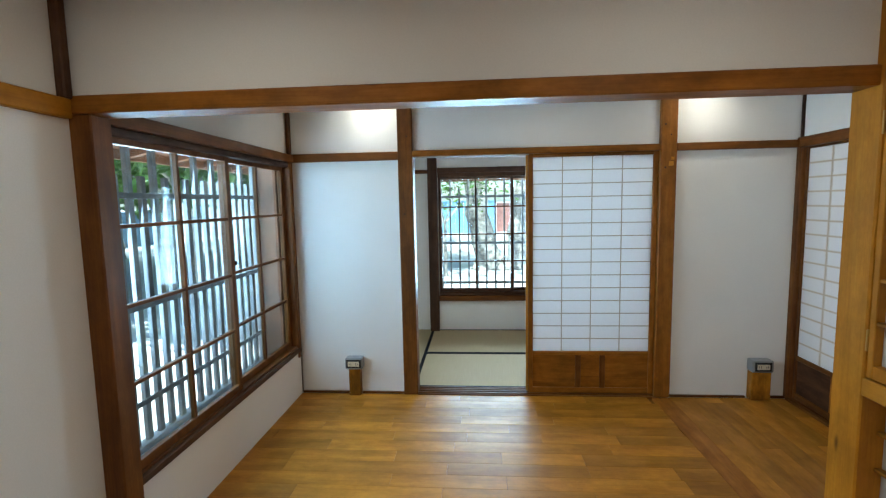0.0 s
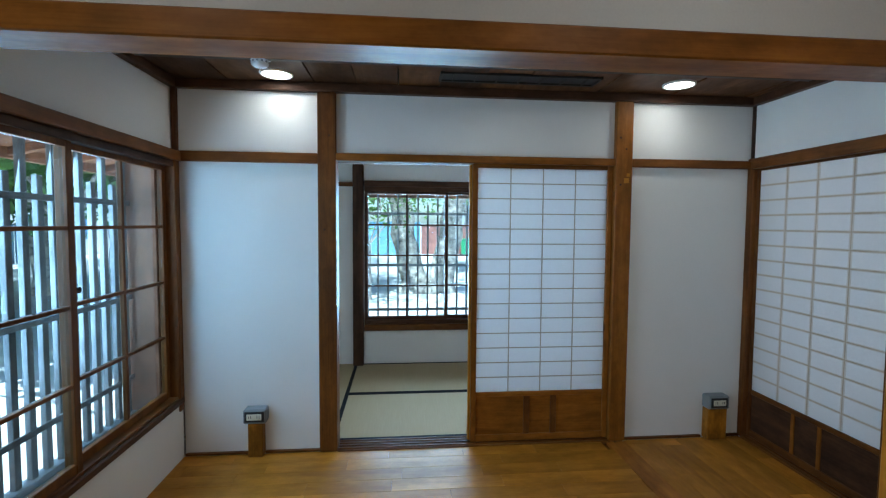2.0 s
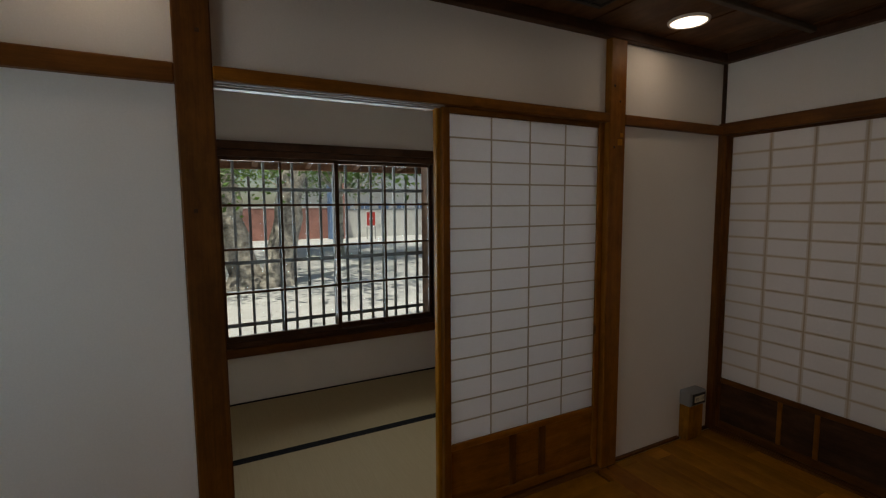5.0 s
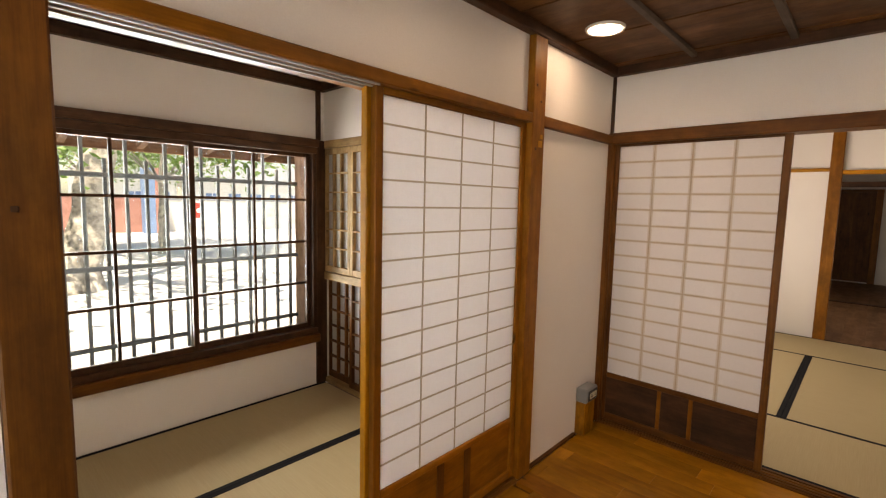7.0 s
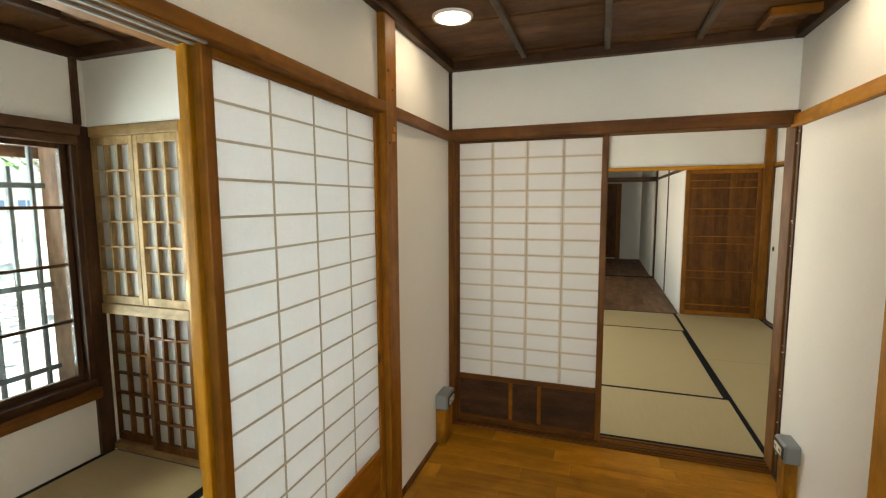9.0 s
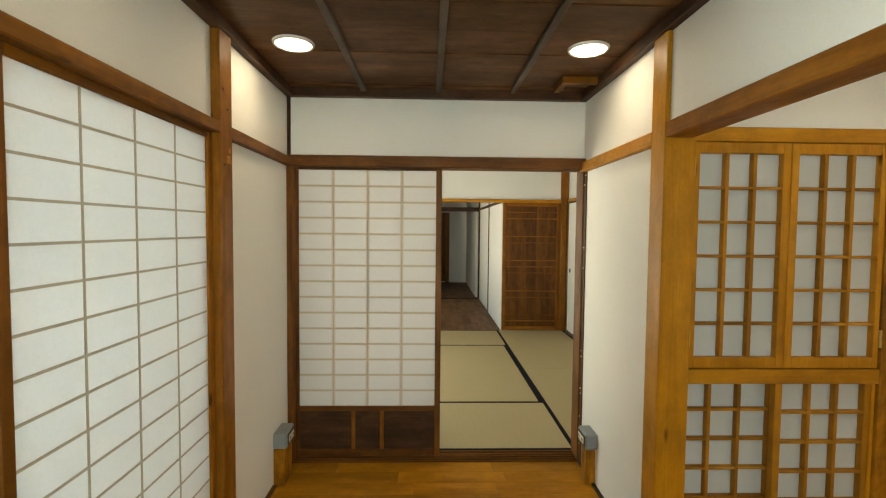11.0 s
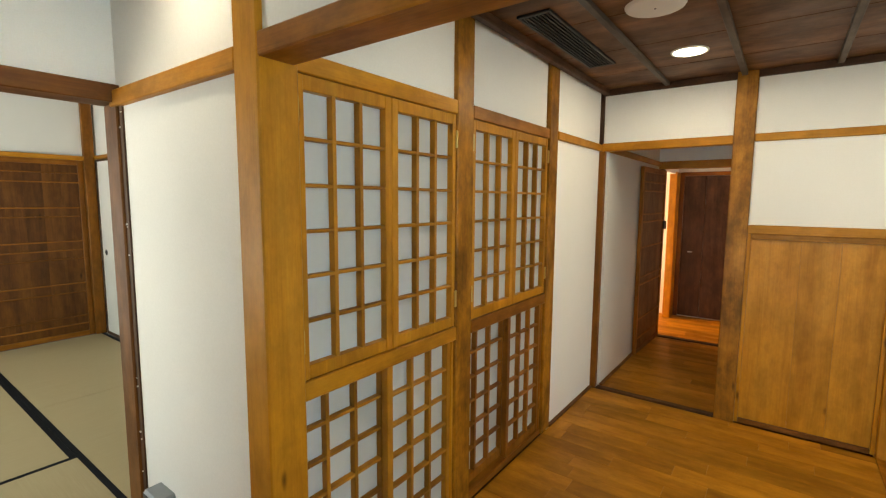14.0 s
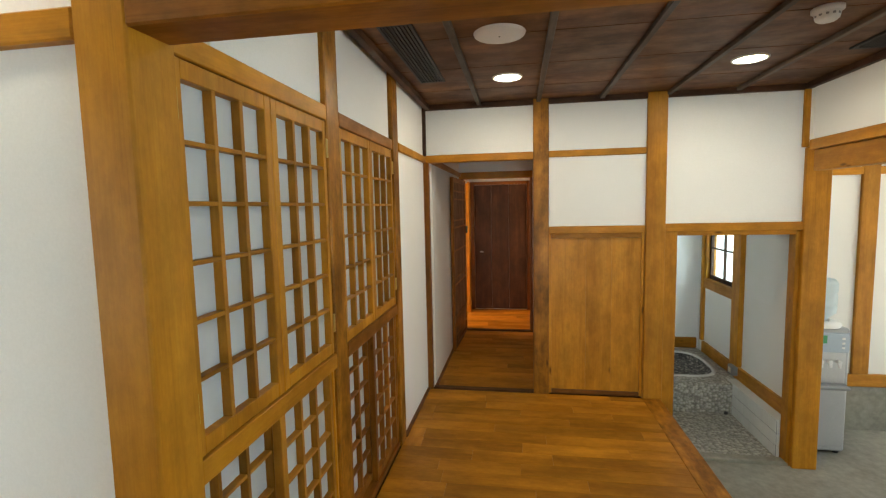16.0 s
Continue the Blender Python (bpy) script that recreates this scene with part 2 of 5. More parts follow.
PLASTER = plain("plaster", (0.8, 0.79, 0.76), 0.85, 0, 0.04, 180.0, 0.12, 1.6)
KUMIKO = plain("lattice_over_paper", (0.46, 0.39, 0.31), 0.8, 0, 0.06, 80, 0.05)
# Face strips: wide for the soft shade of bars behind, narrow for their outline.
KUMISHADE = plain("bar_shade_on_paper", (0.69, 0.64, 0.585), 0.8, 0, 0.05, 80, 0.03)
KUMISOFT = plain("lattice_lines_on_paper", (0.58, 0.48, 0.37), 0.8, 0, 0.05, 80, 0.03)
PAPER = paper_mat("shoji_paper", (0.87, 0.87, 0.88), 0.6)
# Same white paper in a greyer, more translucent copy, to dim the east door.
DIMPAPER = paper_mat("dimmed_shoji_paper", (0.8, 0.79, 0.79), 0.66)
# Clearer paper for the rear leaf, so that the front leaf looks more backlit.
REARPAPER = paper_mat("rear_shoji_paper", (0.88, 0.88, 0.88), 0.82)
BACKING = plain("white_backing", (0.51, 0.52, 0.52), 0.8, 0, 0.02, 60, 0.03)
BLACKC = plain("black_cloth", (0.01, 0.01, 0.012), 0.85, 0, 0.2, 300, 0.3, spec=0.12)
GLASS = glass_mat("window_glass")
GREYP = plain("grey_plastic", (0.23, 0.245, 0.255), 0.4, 0, 0.05, 80, 0.02)
IVORY = plain("ivory_plastic", (0.7, 0.66, 0.52), 0.4, 0, 0.03, 80, 0.0)
WHITEP = plain("white_plastic", (0.78, 0.78, 0.77), 0.4, 0, 0.03, 60, 0.0)
BLACKP = plain("black_metal", (0.012, 0.012, 0.013), 0.5, 0, 0.1, 60, 0.0)
BRASS = plain("brass", (0.55, 0.38, 0.14), 0.35, 1.0, 0.1, 60, 0.0)
TRACK = plain("pale_track", (0.3, 0.285, 0.26), 0.5, 0, 0.04, 60, 0.0, spec=0.2)
CONCRETE = plain("concrete", (0.26, 0.25, 0.21), 0.55, 0, 0.28, 22, 0.15, 2.0)


def pebble_mat(name, tones, scale=60.0):
    """Rounded pebbles set in cement, each with a tone of its own."""
    m, t, b = nodes(name)
    v, _ = coords(t, (1, 1, 1))
    vo = N(t, "ShaderNodeTexVoronoi", Scale=scale, Randomness=0.75)
    t.links.new(v, vo.inputs["Vector"])
    sep = t.nodes.new("ShaderNodeSeparateColor")
    t.links.new(vo.outputs["Color"], sep.inputs[0])
    tone = ramp(t, sep.outputs[0], [(0.1, tones[0]), (0.55, tones[1]), (0.95, tones[2])])
    edge = ramp(t, vo.outputs["Distance"], [(0.42, (1, 1, 1)), (0.62, (0.6, 0.59, 0.56))])
    km = t.nodes.new("ShaderNodeMix")
    km.data_type, km.blend_type = 'RGBA', 'MULTIPLY'
    km.inputs[0].default_value = 1.0
    t.links.new(tone.outputs[0], km.inputs[6])
    t.links.new(edge.outputs[0], km.inputs[7])
    t.links.new(km.outputs[2], b.inputs["Base Color"])
    b.inputs["Roughness"].default_value = 0.38
    inv = N(t, "ShaderNodeMapRange")
    inv.inputs["From Max"].default_value = 0.6
    inv.inputs["To Min"].default_value, inv.inputs["To Max"].default_value = 1.0, 0.0
    t.links.new(vo.outputs["Distance"], inv.inputs[0])
    bump(t, b, inv.outputs[0], 0.8, 0.006)
    return m


TERRAZZO = pebble_mat("pebble_mosaic", ((0.3, 0.285, 0.26), (0.42, 0.4, 0.36), (0.55, 0.53, 0.47)), 42.0)
TILE = plain("white_tile", (0.72, 0.72, 0.69), 0.2, 0, 0.03, 40, 0.02)
GROUT = plain("grout", (0.2, 0.195, 0.18), 0.85, 0, 0.1, 120, 0.1)
STEEL = plain("steel", (0.55, 0.56, 0.57), 0.3, 1.0, 0.05, 60, 0.0)
SILVER = plain("silver_plastic", (0.4, 0.415, 0.43), 0.35, 0.3, 0.04, 60, 0.0)
GROUNDM = plain("sandy_ground", (0.68, 0.67, 0.65), 0.9, 0, 0.15, 3.0, 0.1, 0.5)
# Pale, strongly mottled tone also carries the dappled sunlight on the trunks.
BARK = plain("bark", (0.4, 0.36, 0.31), 0.9, 0, 0.75, 9.0, 0.8, 3.0)
LEAF = plain("leaf", (0.1, 0.2, 0.04), 0.5, 0, 0.45, 3.0, 0.0, 0.7)
REDWALL = plain("red_painted_wall", (0.38, 0.17, 0.14), 0.8, 0, 0.25, 3.0, 0.1, 0.8)
BLUEP = plain("blue_paint", (0.12, 0.22, 0.38), 0.6, 0, 0.1, 6, 0.0)
GREENP = plain("green_plastic", (0.05, 0.3, 0.13), 0.5, 0, 0.08, 10, 0.0)
REDP = plain("red_paint", (0.5, 0.04, 0.03), 0.5, 0, 0.08, 10, 0.0)
WALLPALE = plain("pale_render", (0.6, 0.6, 0.58), 0.85, 0, 0.08, 5, 0.05)
ROOFM = plain("grey_roof", (0.2, 0.22, 0.24), 0.7, 0, 0.15, 8, 0.05)
BLUEW = plain("blue_shade_metal", (0.16, 0.26, 0.36), 0.55, 0, 0.12, 6, 0.0)
BLUEF = plain("pale_blue_shade_metal", (0.2, 0.4, 0.58), 0.55, 0, 0.15, 6, 0.0)
LIGHTDISC = glow_mat("lamp_diffuser", (1.0, 0.97, 0.9), 5.0)

# ---- building helpers ----
MESHES = {}
OFF = [0.0, 0.0]


def plan_at(dx, dy):
    """Shifts all that is built next, room by room."""
    OFF[0], OFF[1] = dx, dy



def chamfer_mesh(dx, dy, dz, bev, mat):
    key = (round(dx, 4), round(dy, 4), round(dz, 4), round(bev, 4), mat.name)
    if key not in MESHES:
        bm = bmesh.new()
        bmesh.ops.create_cube(bm, size=1.0)
        for v in bm.verts:
            v.co = Vector((v.co.x * dx, v.co.y * dy, v.co.z * dz))
        b = min(bev, 0.3 * min(dx, dy, dz))
        if b > 0:
            bmesh.ops.bevel(bm, geom=list(bm.edges), offset=b, segments=1, affect='EDGES', profile=0.5)
        me = bpy.data.meshes.new("block")
        bm.to_mesh(me)
        bm.free()
        me.materials.append(mat)
        MESHES[key] = me
    return MESHES[key]


def pick(mat, d):
    if isinstance(mat, list):
        return mat[max(range(len(mat)), key=lambda i: d[i])]
    return mat


def bar(name, x0, x1, y0, y1, z0, z1, mat, parent=None, bev=0.003, label="", category="", kind="", group=""):
    """One board, beam or block between two corners; inside a parent the corners are in its own space."""
    d = (x1 - x0, y1 - y0, z1 - z0)
    ob = new(name, chamfer_mesh(*d, bev, pick(mat, d)))
    c = Vector(((x0 + x1) / 2, (y0 + y1) / 2, (z0 + z1) / 2))
    if parent is not None:
        ob.parent = parent
        if parent.type == 'MESH':
            c = c - parent.location
    else:
        c = c + Vector((OFF[0], OFF[1], 0))
    ob.location = c
    return tagged(ob, label, category, group, kind)


def struct(name, x0, x1, y0, y1, z0, z1, mat, label="", category="", bev=0.003):
    return bar(name, x0, x1, y0, y1, z0, z1, mat, None, bev, label, category, "structure")


def thing(name, m, label, category, group="", kind=""):
    ob = new(name)
    ob.empty_display_size = 0.05
    ob.matrix_basis = pose(OFF[0], OFF[1], 0) @ m
    return tagged(ob, label, category, group, kind)


def part(name, bm, mat, parent=None, label="", loc=None, smooth=False):
    me = bpy.data.meshes.new(name)
    if smooth:
        for f in bm.faces:
            f.smooth = True
    bm.to_mesh(me)
    bm.free()
    me.materials.append(mat)
    ob = new(name, me)
    if parent is not None:
        ob.parent = parent
    if loc is not None:
        ob.location = loc
    return tagged(ob, label)


def boxes_bm(boxes, bev=0.003):
    bm = bmesh.new()
    for x0, x1, y0, y1, z0, z1 in boxes:
        r = bmesh.ops.create_cube(bm, size=1.0)
        vs = r["verts"]
        for v in vs:
            v.co = Vector(((x0 + x1) / 2 + v.co.x * (x1 - x0), (y0 + y1) / 2 + v.co.y * (y1 - y0), (z0 + z1) / 2 + v.co.z * (z1 - z0)))
        if bev:
            es = list({e for v in vs for e in v.link_edges})
            bmesh.ops.bevel(bm, geom=es, offset=min(bev, 0.3 * min(x1 - x0, y1 - y0, z1 - z0)), segments=1, affect='EDGES', profile=0.5)
    return bm


def lathe(profile, seg=32):
    """A turned shape from (radius, z) pairs."""
    bm = bmesh.new()
    rings = []
    for r, z in profile:
        if r < 1e-6:
            rings.append([bm.verts.new((0, 0, z))])
        else:
            rings.append([bm.verts.new((r * math.cos(2 * math.pi * i / seg), r * math.sin(2 * math.pi * i / seg), z)) for i in range(seg)])
    for a, b in zip(rings, rings[1:]):
        for i in range(seg):
            j = (i + 1) % seg
            if len(a) == 1 and len(b) == 1:
                continue
            if len(a) == 1:
                bm.faces.new((a[0], b[j], b[i]))
            elif len(b) == 1:
                bm.faces.new((a[i], a[j], b[0]))
            else:
                bm.faces.new((a[i], a[j], b[j], b[i]))
    bmesh.ops.recalc_face_normals(bm, faces=list(bm.faces))
    return bm

# ---- plan: post lines and heights ----
XW, XP1, XP2, XE = -1.42, -0.545, 1.274, 2.175      # west wall face, posts of the sliding doors, east wall
YN, YB, YS = 3.33, 1.54, -1.1                        # north wall face, cross beam, south wall face
CB, CA, CD = 2.2, 2.17, 2.2                          # ceilings
DOMA = -0.46                                         # earth-floor level


def post(x0, x1, y0, y1, z0, z1, mat, label="square wooden post set in the plaster wall"):
    return struct("post", x0, x1, y0, y1, z0, z1, mat, label, "post", 0.005)


def rail(x0, x1, y0, y1, z0, z1, mat, label="wooden rail along the plaster wall"):
    return struct("wall_rail", x0, x1, y0, y1, z0, z1, mat, label, "rail", 0.004)


def wall(name, x0, x1, y0, y1, z0, z1, label="white plastered wall", mat=None):
    return struct(name, x0, x1, y0, y1, z0, z1, mat or PLASTER, label, "wall", 0.0)


# north wall of the wooden-floored room
wall("wall_north_west", -1.6, -0.6, YN, 3.41, -0.02, 2.3)
wall("wall_north_east", 1.33, 2.28, YN, 3.41, -0.02, 2.3)
wall("wall_north_above_doors", -0.6, 1.33, YN + 0.005, 3.40, 1.795, 2.3)
post(-0.598, -0.492, 3.30, 3.42, 0, 2.26, BROWN)
post(1.22, 1.328, 3.30, 3.42, 0, 2.26, HONEY)
post(2.12, 2.24, 3.30, 3.43, 0, 1.79, BROWN)
post(2.135, 2.165, 3.312, 3.332, 1.8, 2.26, DARKW)
rail(-1.40, -0.598, 3.302, 3.36, 1.738, 1.797, BROWN)
rail(1.328, 2.12, 3.302, 3.36, 1.752, 1.803, BROWN)
post(-1.415, -1.385, 3.305, 3.335, 0, 1.745, BROWN, "thin wooden corner strip of the plaster wall")
post(-1.415, -1.385, 3.305, 3.335, 1.795, 2.26, BROWN, "thin wooden corner strip of the plaster wall")
for x0, x1 in ((-1.38, -1.02), (-0.92, -0.6), (1.33, 1.855), (2.015, 2.12)):
    struct("baseboard", x0, x1, 3.312, 3.34, 0, 0.014, BROWN, "thin wooden strip at the foot of the wall", "baseboard", 0.002)
def plug(x, y, z, w, h, t, mat):
    """A small plug let into the face of a post that looks to -y."""
    return struct("wooden_plug", x - w / 2, x + w / 2, y - t, y + 0.004, z - h / 2, z + h / 2, mat, "small wooden plug let into a post", "plug", 0.001)


for x, z, w, h in ((1.247, 1.93, 0.012, 0.012), (1.285, 1.86, 0.01, 0.01), (1.29, 1.665, 0.032, 0.03), (1.3, 1.70, 0.02, 0.02), (1.252, 1.64, 0.012, 0.012), (-0.53, 1.9, 0.012, 0.012), (-0.56, 1.35, 0.012, 0.012)):
    plug(x, 3.30, z, w, h, 0.0015, AMBER if w > 0.015 else DARKW)
# head beam of the sliding doors, with its grooves
kam = struct("door_head_beam", -0.492, 1.22, 3.297, 3.44, 1.757, 1.80, HONEY, "wooden head beam over the sliding doors", "beam", 0.004)
for y in (3.312, 3.346, 3.38):
    bar("groove_strip", -0.49, 0.33, y, y + 0.008, 1.752, 1.7585, TRACK, kam, 0.001, "pale strip beside the sliding groove")
# sill of the sliding doors
sil = struct("door_sill", -0.492, 1.22, 3.30, 3.44, -0.012, 0.006, BROWN, "grooved wooden sill of the sliding doors", "sill", 0.003)
for y in (3.318, 3.352, 3.386, 3.418):
    bar("groove_ridge", -0.49, 1.218, y, y + 0.010, 0.004, 0.013, BROWN, sil, 0.001)

# west wall with its window opening (y 1.60 .. 3.30, z 0.36 .. 1.74)
wall("wall_west_below_window", -1.50, XW + 0.035, 1.595, 3.33, -0.02, 0.333)
wall("wall_west_above_window", -1.50, XW, 1.595, 3.33, 1.79, 2.3)
post(-1.45, -1.337, 1.508, 1.60, -0.1, 1.752, BROWN)
post(-1.47, -1.375, 3.262, 3.3, 0.29, 1.75, BROWN, "wooden window jamb post in the corner")
wall("wall_west_entry_side", -1.52, XW + 0.005, -0.10, 1.508, -0.5, 2.3)
wall("wall_west_over_entry", -1.52, XW + 0.005, -1.0, -0.10, 1.74, 2.3)
rail(-1.455, -1.39, -1.0, 1.5, 1.735, 1.80, AMBER)
rail(-1.50, -1.41, -0.98, -0.1, 1.60, 1.733, AMBER, "wooden lintel of the open entry")
post(-1.42, -1.385, 1.47, 1.505, 1.80, 2.24, DARKW, "thin dark corner strip of the plaster wall")

plan_at(0.025, 0.012)
# cross beam between the two spaces, with plaster above it
struct("cross_beam", -1.47, 1.135, 1.488, 1.597, 1.752, 1.812, HONEY, "long wooden cross beam under a plaster panel", "beam", 0.004)
wall("wall_over_cross_beam", -1.46, 1.23, 1.505, 1.58, 1.811, 2.3)
post(1.132, 1.245, 1.475, 1.598, 0, 2.26, AMBER)
# recess wall east of the post
wall("wall_recess_south", 1.24, 2.2, 1.49, 1.572, -0.02, 2.3)
rail(1.245, 2.13, 1.545, 1.597, 1.738, 1.797, AMBER)
post(2.13, 2.158, 1.574, 1.6, 1.798, 2.26, BROWN, "thin wooden corner strip of the plaster wall")
struct("baseboard", 1.245, 2.11, 1.56, 1.59, 0, 0.014, DARKW, "thin dark strip at the foot of the wall", "baseboard", 0.002)

plan_at(0, 0)
rs = random.Random(31)
chips = []
for i in range(11):
    z = rs.uniform(0.1, 1.72)
    a = rs.uniform(0.002, 0.005)
    x = rs.uniform(2.09, 2.11)
    chips.append((x, x + rs.uniform(0.004, 0.01), 1.586, 1.5925 + rs.uniform(0, 0.004), z, z + a * 1.6))
struct("plaster_seam", 2.088, 2.117, 1.574, 1.5905, 0.012, 1.752, DARKW, "dark gap between door post and plaster", "trim", 0.001)
tagged(part("plaster_chips", boxes_bm(chips, 0.002), PLASTER), "small chips of broken white plaster along a door post", "plaster", "", "stuff")

# east wall: sliding door on one half, opening on the other
wall("wall_east_above_doors", 2.15, 2.23, 1.49, 3.41, 1.81, 2.3)
struct("door_head_beam", 2.118, 2.25, 1.575, 3.33, 1.752, 1.818, BROWN, "dark wooden head beam over the sliding door", "beam", 0.004)
post(2.115, 2.24, 1.545, 1.600, 0, 1.752, BROWN, "wooden door post with chipped plaster beside it")
post(2.13, 2.23, 3.292, 3.312, 0.0, 1.752, BROWN, "thin wooden door jamb")
sil = struct("door_sill", 2.115, 2.25, 1.592, 3.30, -0.012, 0.008, BROWN, "grooved wooden sill of the sliding door", "sill", 0.003)
for x in (2.125, 2.155, 2.185, 2.215):
    bar("groove_ridge", x, x + 0.010, 1.594, 3.298, 0.006, 0.015, BROWN, sil, 0.001)

plan_at(0.032, 0.018)
# closet wall: posts, plaster above
post(1.128, 1.245, 0.585, 0.705, 0, 2.24, MOTTLED)
post(1.125, 1.245, -0.31, -0.195, 0, 2.24, MOTTLED)
wall("wall_east_over_closets", 1.15, 1.23, -0.2, 1.48, 1.80, 2.3)
wall("wall_east_beyond_closets", 1.14, 1.23, -1.15, -0.30, -0.02, 2.3)
wall("wall_closet_back", 1.95, 2.0, -0.4, 1.49, -0.02, 2.3)
wall("wall_closet_end", 1.23, 1.95, -0.4, -0.35, -0.02, 2.3)
rail(1.12, 1.16, -1.10, -0.31, 1.75, 1.797, AMBER)
struct("baseboard", 1.12, 1.15, -1.08, -0.31, 0, 0.014, BROWN, "thin wooden strip at the foot of the wall", "baseboard", 0.002)
post(1.10, 1.145, -1.13, -1.085, 0, 1.75, HONEY, "slim wooden door jamb")
post(1.115, 1.15, -1.115, -1.08, 1.797, 2.24, DARKW, "thin dark corner strip of the plaster wall")

# south wall
wall("wall_south_over_hall", 0.3, 1.24, -1.16, YS, 1.79, 2.3)
post(0.216, 0.326, -1.185, -1.075, -0.1, 2.24, MOTTLED, "mottled dark-stained wooden post beside the hall opening")
rail(0.326, 1.12, -1.15, -1.078, 1.748, 1.802, AMBER, "wooden lintel of the hall opening")
wall("wall_south_middle", -0.46, 0.22, -1.16, YS, 1.24, 2.3)
rail(-0.45, 0.216, -1.15, -1.085, 1.757, 1.803, AMBER)
rail(-0.45, 0.216, -1.16, -1.08, 1.205, 1.258, AMBER)
post(-0.58, -0.45, -1.2, -1.07, DOMA, 2.24, AMBER)
post(-1.60, -1.445, -1.21, -1.07, DOMA, 1.76, AMBER, "stout wooden post standing on the concrete floor")
wall("wall_south_over_washroom", -1.53, -0.57, -1.16, YS, 1.24, 2.3)
rail(-1.45, -0.58, -1.17, -1.08, 1.213, 1.268, AMBER, "wooden lintel over the washroom opening")
post(-0.665, -0.58, -1.19, -1.09, DOMA, 1.213, AMBER, "wooden jamb of the washroom opening")
post(-1.447, -1.42, -1.19, -1.1, DOMA, 1.213, AMBER, "wooden jamb of the washroom opening")
struct("washroom_lintel_liner", -1.42, -0.665, -1.19, -1.1, 1.182, 1.213, AMBER, "wooden liner under the lintel", "trim", 0.003)
post(-1.455, -1.42, -1.1, -1.07, 1.76, 2.24, AMBER, "thin wooden corner strip of the plaster wall")
# boarded wainscot between the two posts
wp = thing("wainscot_panel", pose(-0.117, -1.12, 0), "amber boarded wooden wainscot panel between two posts", "panel", "", "structure")
bar("backing_board", -0.333, 0.333, -0.03, -0.012, 0.0, 1.205, AMBER, wp, 0.0)
for i, (a, b) in enumerate(((-0.312, -0.1145), (-0.1138, 0.0655), (0.0662, 0.312))):
    bar("board", a, b, -0.012, 0.004, 0.03, 1.17, AMBER, wp, 0.0006)
bar("stile", -0.333, -0.313, -0.012, 0.018, 0.0, 1.205, AMBER, wp)
bar("stile", 0.313, 0.333, -0.012, 0.018, 0.0, 1.205, AMBER, wp)
bar("rail", -0.312, 0.312, -0.012, 0.02, 1.172, 1.205, AMBER, wp)
bar("rail", -0.312, 0.312, -0.012, 0.02, 0.0, 0.028, BROWN, wp)

plan_at(0, 0)
# ---- ceilings ----


def ceiling(name, x0, x1, y0, y1, z, along, mat, trim, battens, board=0.3, label=""):
    """Boards with their lapped joints, battens under them and a trim round the edge."""
    boxes = []
    c, c1 = (y0, y1) if along == 'x' else (x0, x1)
    i = 0
    while c < c1 - 0.01:
        e = min(c + board, c1)
        dz = 0.0 if i % 2 else (0.004 if along == 'y' else 0.0015)
        if along == 'x':
            boxes.append((x0, x1, c, e - 0.0006, z + dz, z + 0.03))
        else:
            boxes.append((c, e - 0.004, y0, y1, z + dz, z + 0.03))
        c, i = e, i + 1
    ob = part(name, boxes_bm(boxes, 0.0015), mat[0 if along == 'x' else 1], None, "")
    tagged(ob, label, "ceiling", "", "structure")
    for b in battens:
        if along == 'x':
            struct("ceiling_batten", b - 0.015, b + 0.015, y0, y1, z - 0.022, z + 0.002, trim, "slim wooden ceiling batten", "batten", 0.003)
        else:
            struct("ceiling_batten", x0, x1, b - 0.015, b + 0.015, z - 0.022, z + 0.002, trim, "slim wooden ceiling batten", "batten", 0.003)
    return ob


def ceiling_trim(x0, x1, y0, y1, z, h, w, mat):
    for a in ((x0, x1, y0, y0 + w), (x0, x1, y1 - w, y1), (x0, x0 + w, y0 + w, y1 - w), (x1 - w, x1, y0 + w, y1 - w)):
        struct("ceiling_trim", *a, z - h, z + 0.001, mat, "dark wooden trim under the ceiling edge", "trim", 0.004)


ceiling("ceiling_wooden_room", -1.576, 2.2, 1.54, 3.38, CB, 'y', CEILW, BATTEN, [2.028, 2.453, 2.883], 0.242, "dark brown boarded ceiling with battens")
ceiling_trim(-1.42, 2.15, 1.58, 3.335, CB, 0.05, 0.045, DARKW)
ceiling("ceiling_entry_room", -1.48, 1.2, -1.14, 1.54, CA, 'x', CEILA, BATTEN, [0.745, 0.32, -0.115, -0.555, -0.988], 0.23, "reddish brown boarded ceiling with battens")
ceiling_trim(-1.425, 1.15, -1.1, 1.505, CA, 0.038, 0.04, DARKW)
struct("roof_deck", -1.9, 12.2, -4.6, 5.2, 2.36, 2.45, DARKW, "plain wooden roof deck above the ceilings", "roof", 0.0)

# ---- room behind the north doors ----
wall("wall_sunroom_north_west", -1.52, -0.46, 5.07, 5.15, -0.02, 2.3)
wall("wall_sunroom_north_below", -0.46, 1.165, 5.07, 5.15, -0.02, 0.36)
wall("wall_sunroom_north_above", -0.46, 1.165, 5.07, 5.15, 1.79, 2.3)
wall("wall_sunroom_north_east", 1.165, 1.3, 5.07, 5.15, -0.02, 2.3)
wall("wall_sunroom_east_above", 1.235, 1.32, 3.41, 5.08, 1.79, 2.3)
wall("wall_sunroom_east", 1.32, 1.4, 3.41, 5.15, -0.02, 2.3)
wall("wall_sunroom_west", -1.6, -1.52, 3.41, 5.15, -0.02, 2.3)
post(-0.57, -0.47, 4.99, 5.09, 0, 1.95, DARKW)
post(1.165, 1.25, 5.05, 5.12, 0, 1.80, DARKW)
